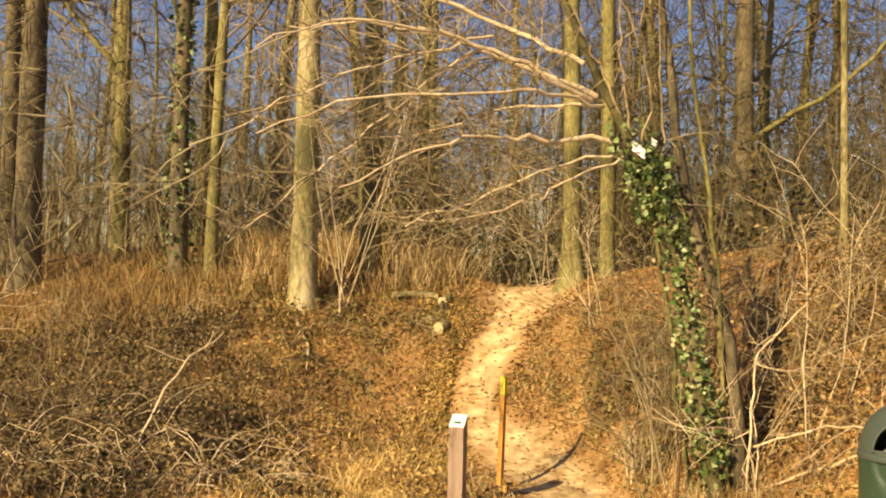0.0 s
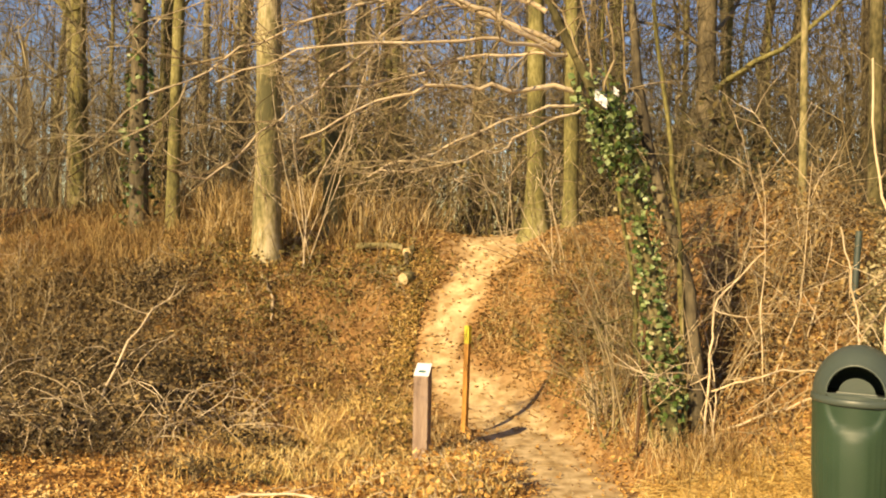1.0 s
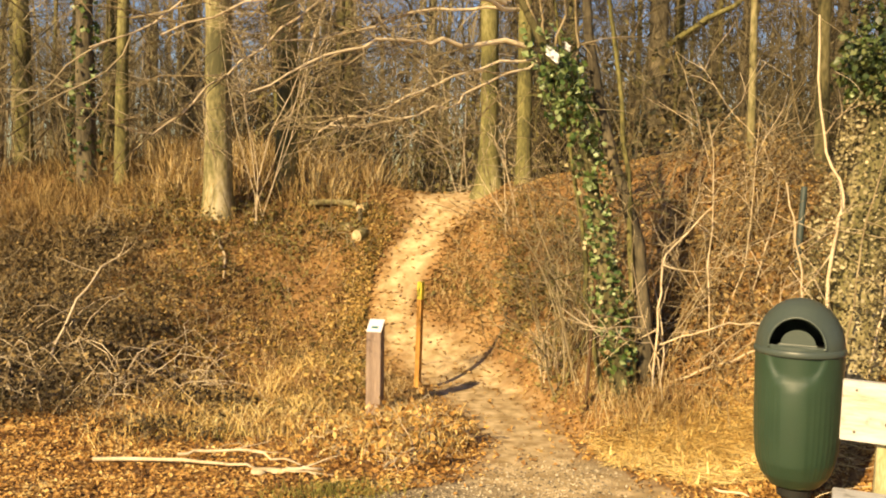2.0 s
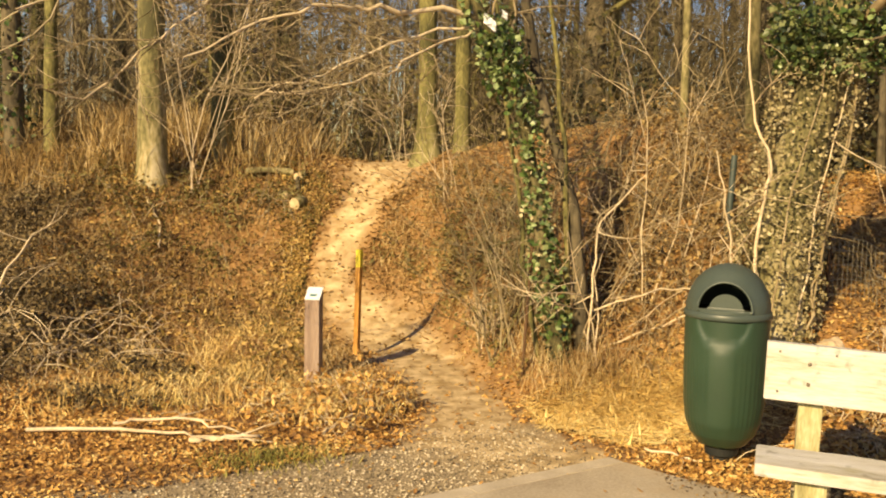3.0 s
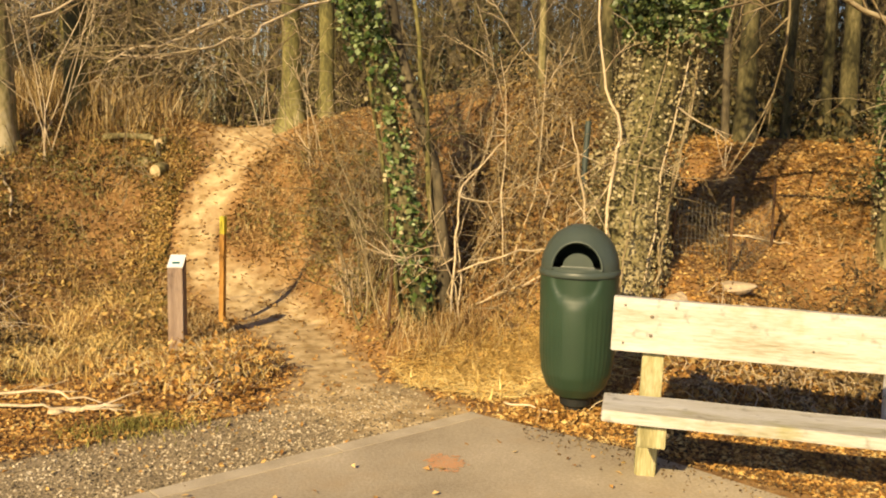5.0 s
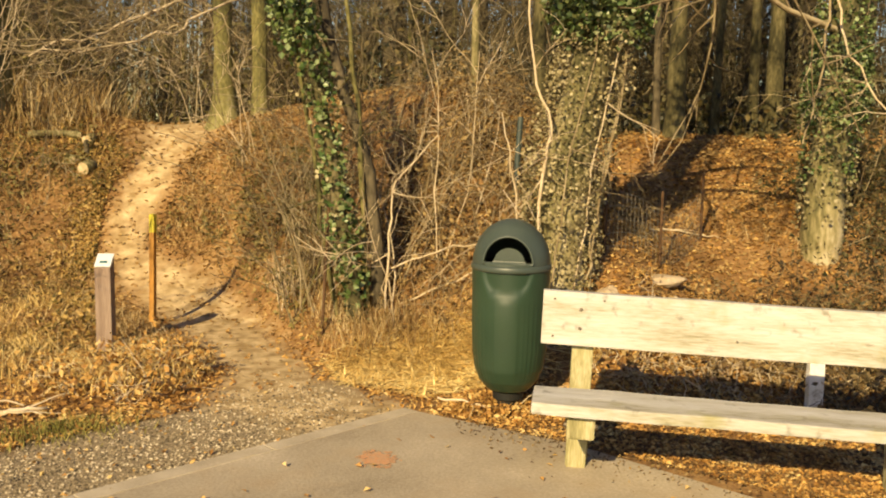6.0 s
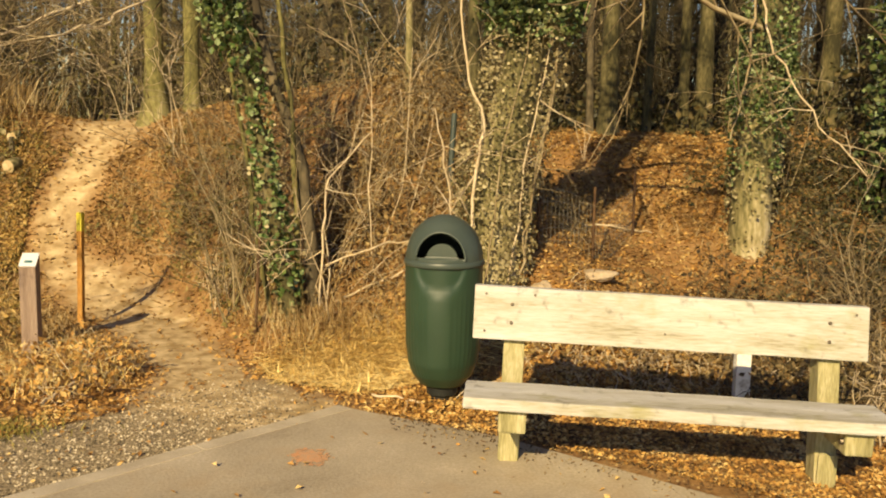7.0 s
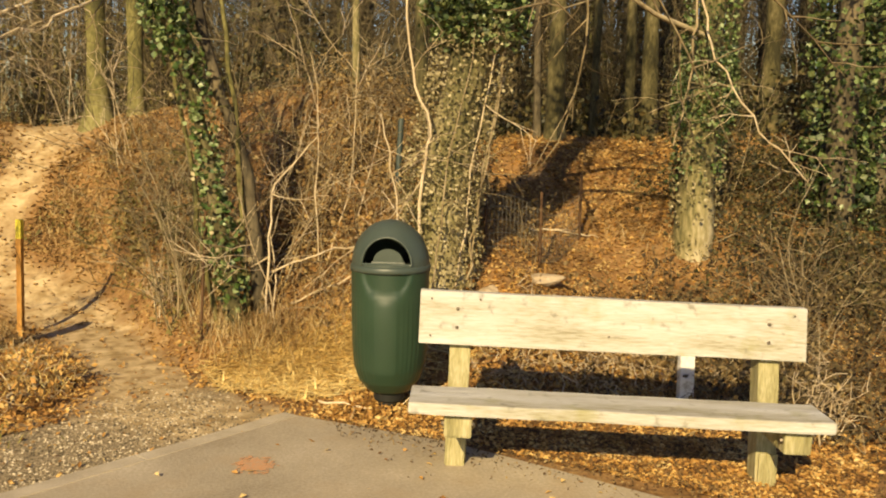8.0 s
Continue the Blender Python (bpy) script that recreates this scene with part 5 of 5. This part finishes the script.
stick(((-2.65, 7.7, 0.02), (-2.5, 8.15, 0.45), (-2.33, 8.45, 0.70), (-2.22, 8.6, 0.80)), 0.013, "pale dead cane arching out of the brambles", seed=6, forks=5)
stick(((4.1, 5.72, 0.02), (4.35, 5.64, 0.04), (4.6, 5.55, 0.03)), 0.016, "pale stick beside a stone", seed=7, forks=1)
stick(((4.6, 6.92, 0.02), (4.85, 6.82, 0.03), (5.15, 6.68, 0.02)), 0.012, "pale stick on the bank", seed=8, forks=1)
stick(((-1.75, 10.7, 0.03), (-1.55, 10.3, 0.05), (-1.5, 9.9, 0.08)), 0.018, "broken root end below a beech", seed=9, forks=1)
stick(((2.0, 5.0, 0.03), (2.25, 4.75, 0.03), (2.5, 4.62, 0.03)), 0.008, "dead twig at the foot of the bin", seed=10)


def stone(x, y, s, seed, label):
    bm = bmesh.new()
    bmesh.ops.create_icosphere(bm, subdivisions=3, radius=1)
    for v in bm.verts:
        d = 1 + 0.35 * noise.noise(v.co * 1.3 + Vector((seed * 7, 0, 0))) + 0.08 * noise.noise(v.co * 5)
        v.co = Vector((v.co.x * s[0], v.co.y * s[1], v.co.z * s[2])) * d
    me = bpy.data.meshes.new("stone")
    bm.to_mesh(me)
    bm.free()
    me.materials.append(STONE)
    ob = tagged(new("stone", me), label, "stone", "stones by the bench")
    ob.location = (x, y, float(hgt(x, y)) + s[2] * 0.4)


stone(3.44, 5.52, (0.09, 0.08, 0.07), 1, "pale rough stone behind the bench")
stone(4.08, 5.86, (0.20, 0.10, 0.05), 2, "flat pale stone on the bank foot")
stone(3.95, 3.95, (0.07, 0.05, 0.05), 3, "pinkish stone among the stalks")

wp = thing("white_marker", 4.16, 4.25, float(hgt(4.16, 4.25)), "low white-painted wooden marker with flaking paint", "marker", turn=-20)
part("shaft", box_bm(-0.047, -0.034, -0.1, 0.047, 0.034, 0.47, 0.010, 4, 0.004), WHITE_PAINT, wp)
part("cap", box_bm(-0.043, -0.030, 0.471, 0.043, 0.030, 0.485, 0.006), WHITE_PAINT, wp)

for x, y, z, w, h, lab in ((1.26, 6.30, 2.62, 0.085, 0.07, "crumpled white scrap caught in the ivy"), (1.37, 6.34, 2.68, 0.04, 0.045, "small torn white scrap caught in the ivy")):
    tg = thing("paper_tag", x, y, z, lab, "scrap")
    bm = bmesh.new()
    bmesh.ops.create_grid(bm, x_segments=6, y_segments=6, size=0.5)
    for v in bm.verts:
        v.co = Vector((v.co.x * w, 0.025 * noise.noise(v.co * 4 + Vector((w * 90, 0, 0))), v.co.y * h - 0.75 * v.co.x * w))
    bmesh.ops.solidify(bm, geom=list(bm.faces), thickness=0.002)
    part("sheet", bm, WHITE, tg)


# ---- fence ----
def fence():
    f = tagged(new("fence"), "low wire-mesh fence on thin rusty posts", "fence")
    spots = [(3.57, 5.85), (4.28, 6.22), (4.99, 6.71)]
    for x, y in spots:
        z = float(hgt(x, y))
        bm = lathe_bm([(0.0005, 0.60), (0.010, 0.597), (0.012, 0.59), (0.012, -0.2)], 10)
        bmesh.ops.translate(bm, verts=bm.verts, vec=(x, y, z))
        part("post", bm, RUST, f, smooth=True)
    for (x0, y0), (x1, y1) in zip(spots, spots[1:]):
        g = Geo()
        m = int(math.hypot(x1 - x0, y1 - y0) / 0.055)
        for k in range(m + 1):
            x, y = x0 + (x1 - x0) * k / m, y0 + (y1 - y0) * k / m
            z = float(hgt(x, y))
            g.tube([(x, y, z + 0.02), (x, y, z + 0.22), (x, y, z + 0.43)], 0.0022, 3)
        for h in (0.04, 0.14, 0.24, 0.34, 0.43):
            t = np.linspace(0, 1, 12)
            px, py = x0 + (x1 - x0) * t, y0 + (y1 - y0) * t
            g.tube(np.stack([px, py, hgt(px, py) + h], 1), 0.0026, 3)
        part_me("wire_mesh", g.mesh("wire_mesh"), WIRE, f, "thin welded wire mesh", "stuff")


fence()
for x, y, h, r, lab, skin in ((3.18, 6.62, 0.60, 0.024, "short dark green iron fence post on the bank", FENCE), (1.60, 6.5, 1.0, 0.012, "thin rusty iron rod beside the ivy tree", RUST)):
    p = thing("fence_post", x, y, float(hgt(x, y)), lab, "post")
    bm = lathe_bm([(0.0005, h), (r * 0.9, h - 0.003), (r, h - 0.01), (r, -0.2)], 10)
    for v in bm.verts:
        v.co.x += 0.05 * v.co.z
    part("shaft", bm, skin, p, smooth=True)

# ---- marks and leaf bits on the asphalt ----
ORANGE = mat("faded_orange_paint", [(0.50, 0.36, 0.24), (0.62, 0.34, 0.18), (0.68, 0.32, 0.15)], 25, 0.9, 0.1, 90, island=0.2)
r = np.random.default_rng(90)
x, y = 1.37 + 0.036 * r.normal(size=420), 4.10 + 0.05 * r.normal(size=420)
v, f = leaves_vf(np.stack([x, y, np.linspace(0.0205, 0.0225, 420)], 1), 0.024, 0.0, 93, 0.8, 0.0)
me = mesh_of("paint_mark", v, f, False)
me.materials.append(ORANGE)
tagged(new("paint_mark", me), "faded orange paint mark on the asphalt", "paint mark", kind="structure")
r = np.random.default_rng(91)
x, y = r.uniform(-0.5, 3.6, 420), r.uniform(2.2, 4.8, 420)
keep = ~off_slab(x, y) & (r.uniform(size=420) < 0.25 + 0.7 * sstep(1.5, 3.2, x))
v, f = leaves_vf(np.stack([x[keep], y[keep], 0.03 + 0 * x[keep]], 1), 0.035, 0.3, 92)
stuff("scattered_leaf", v, f, LEAF, "dry leaf bits blown onto the asphalt", "leaves")
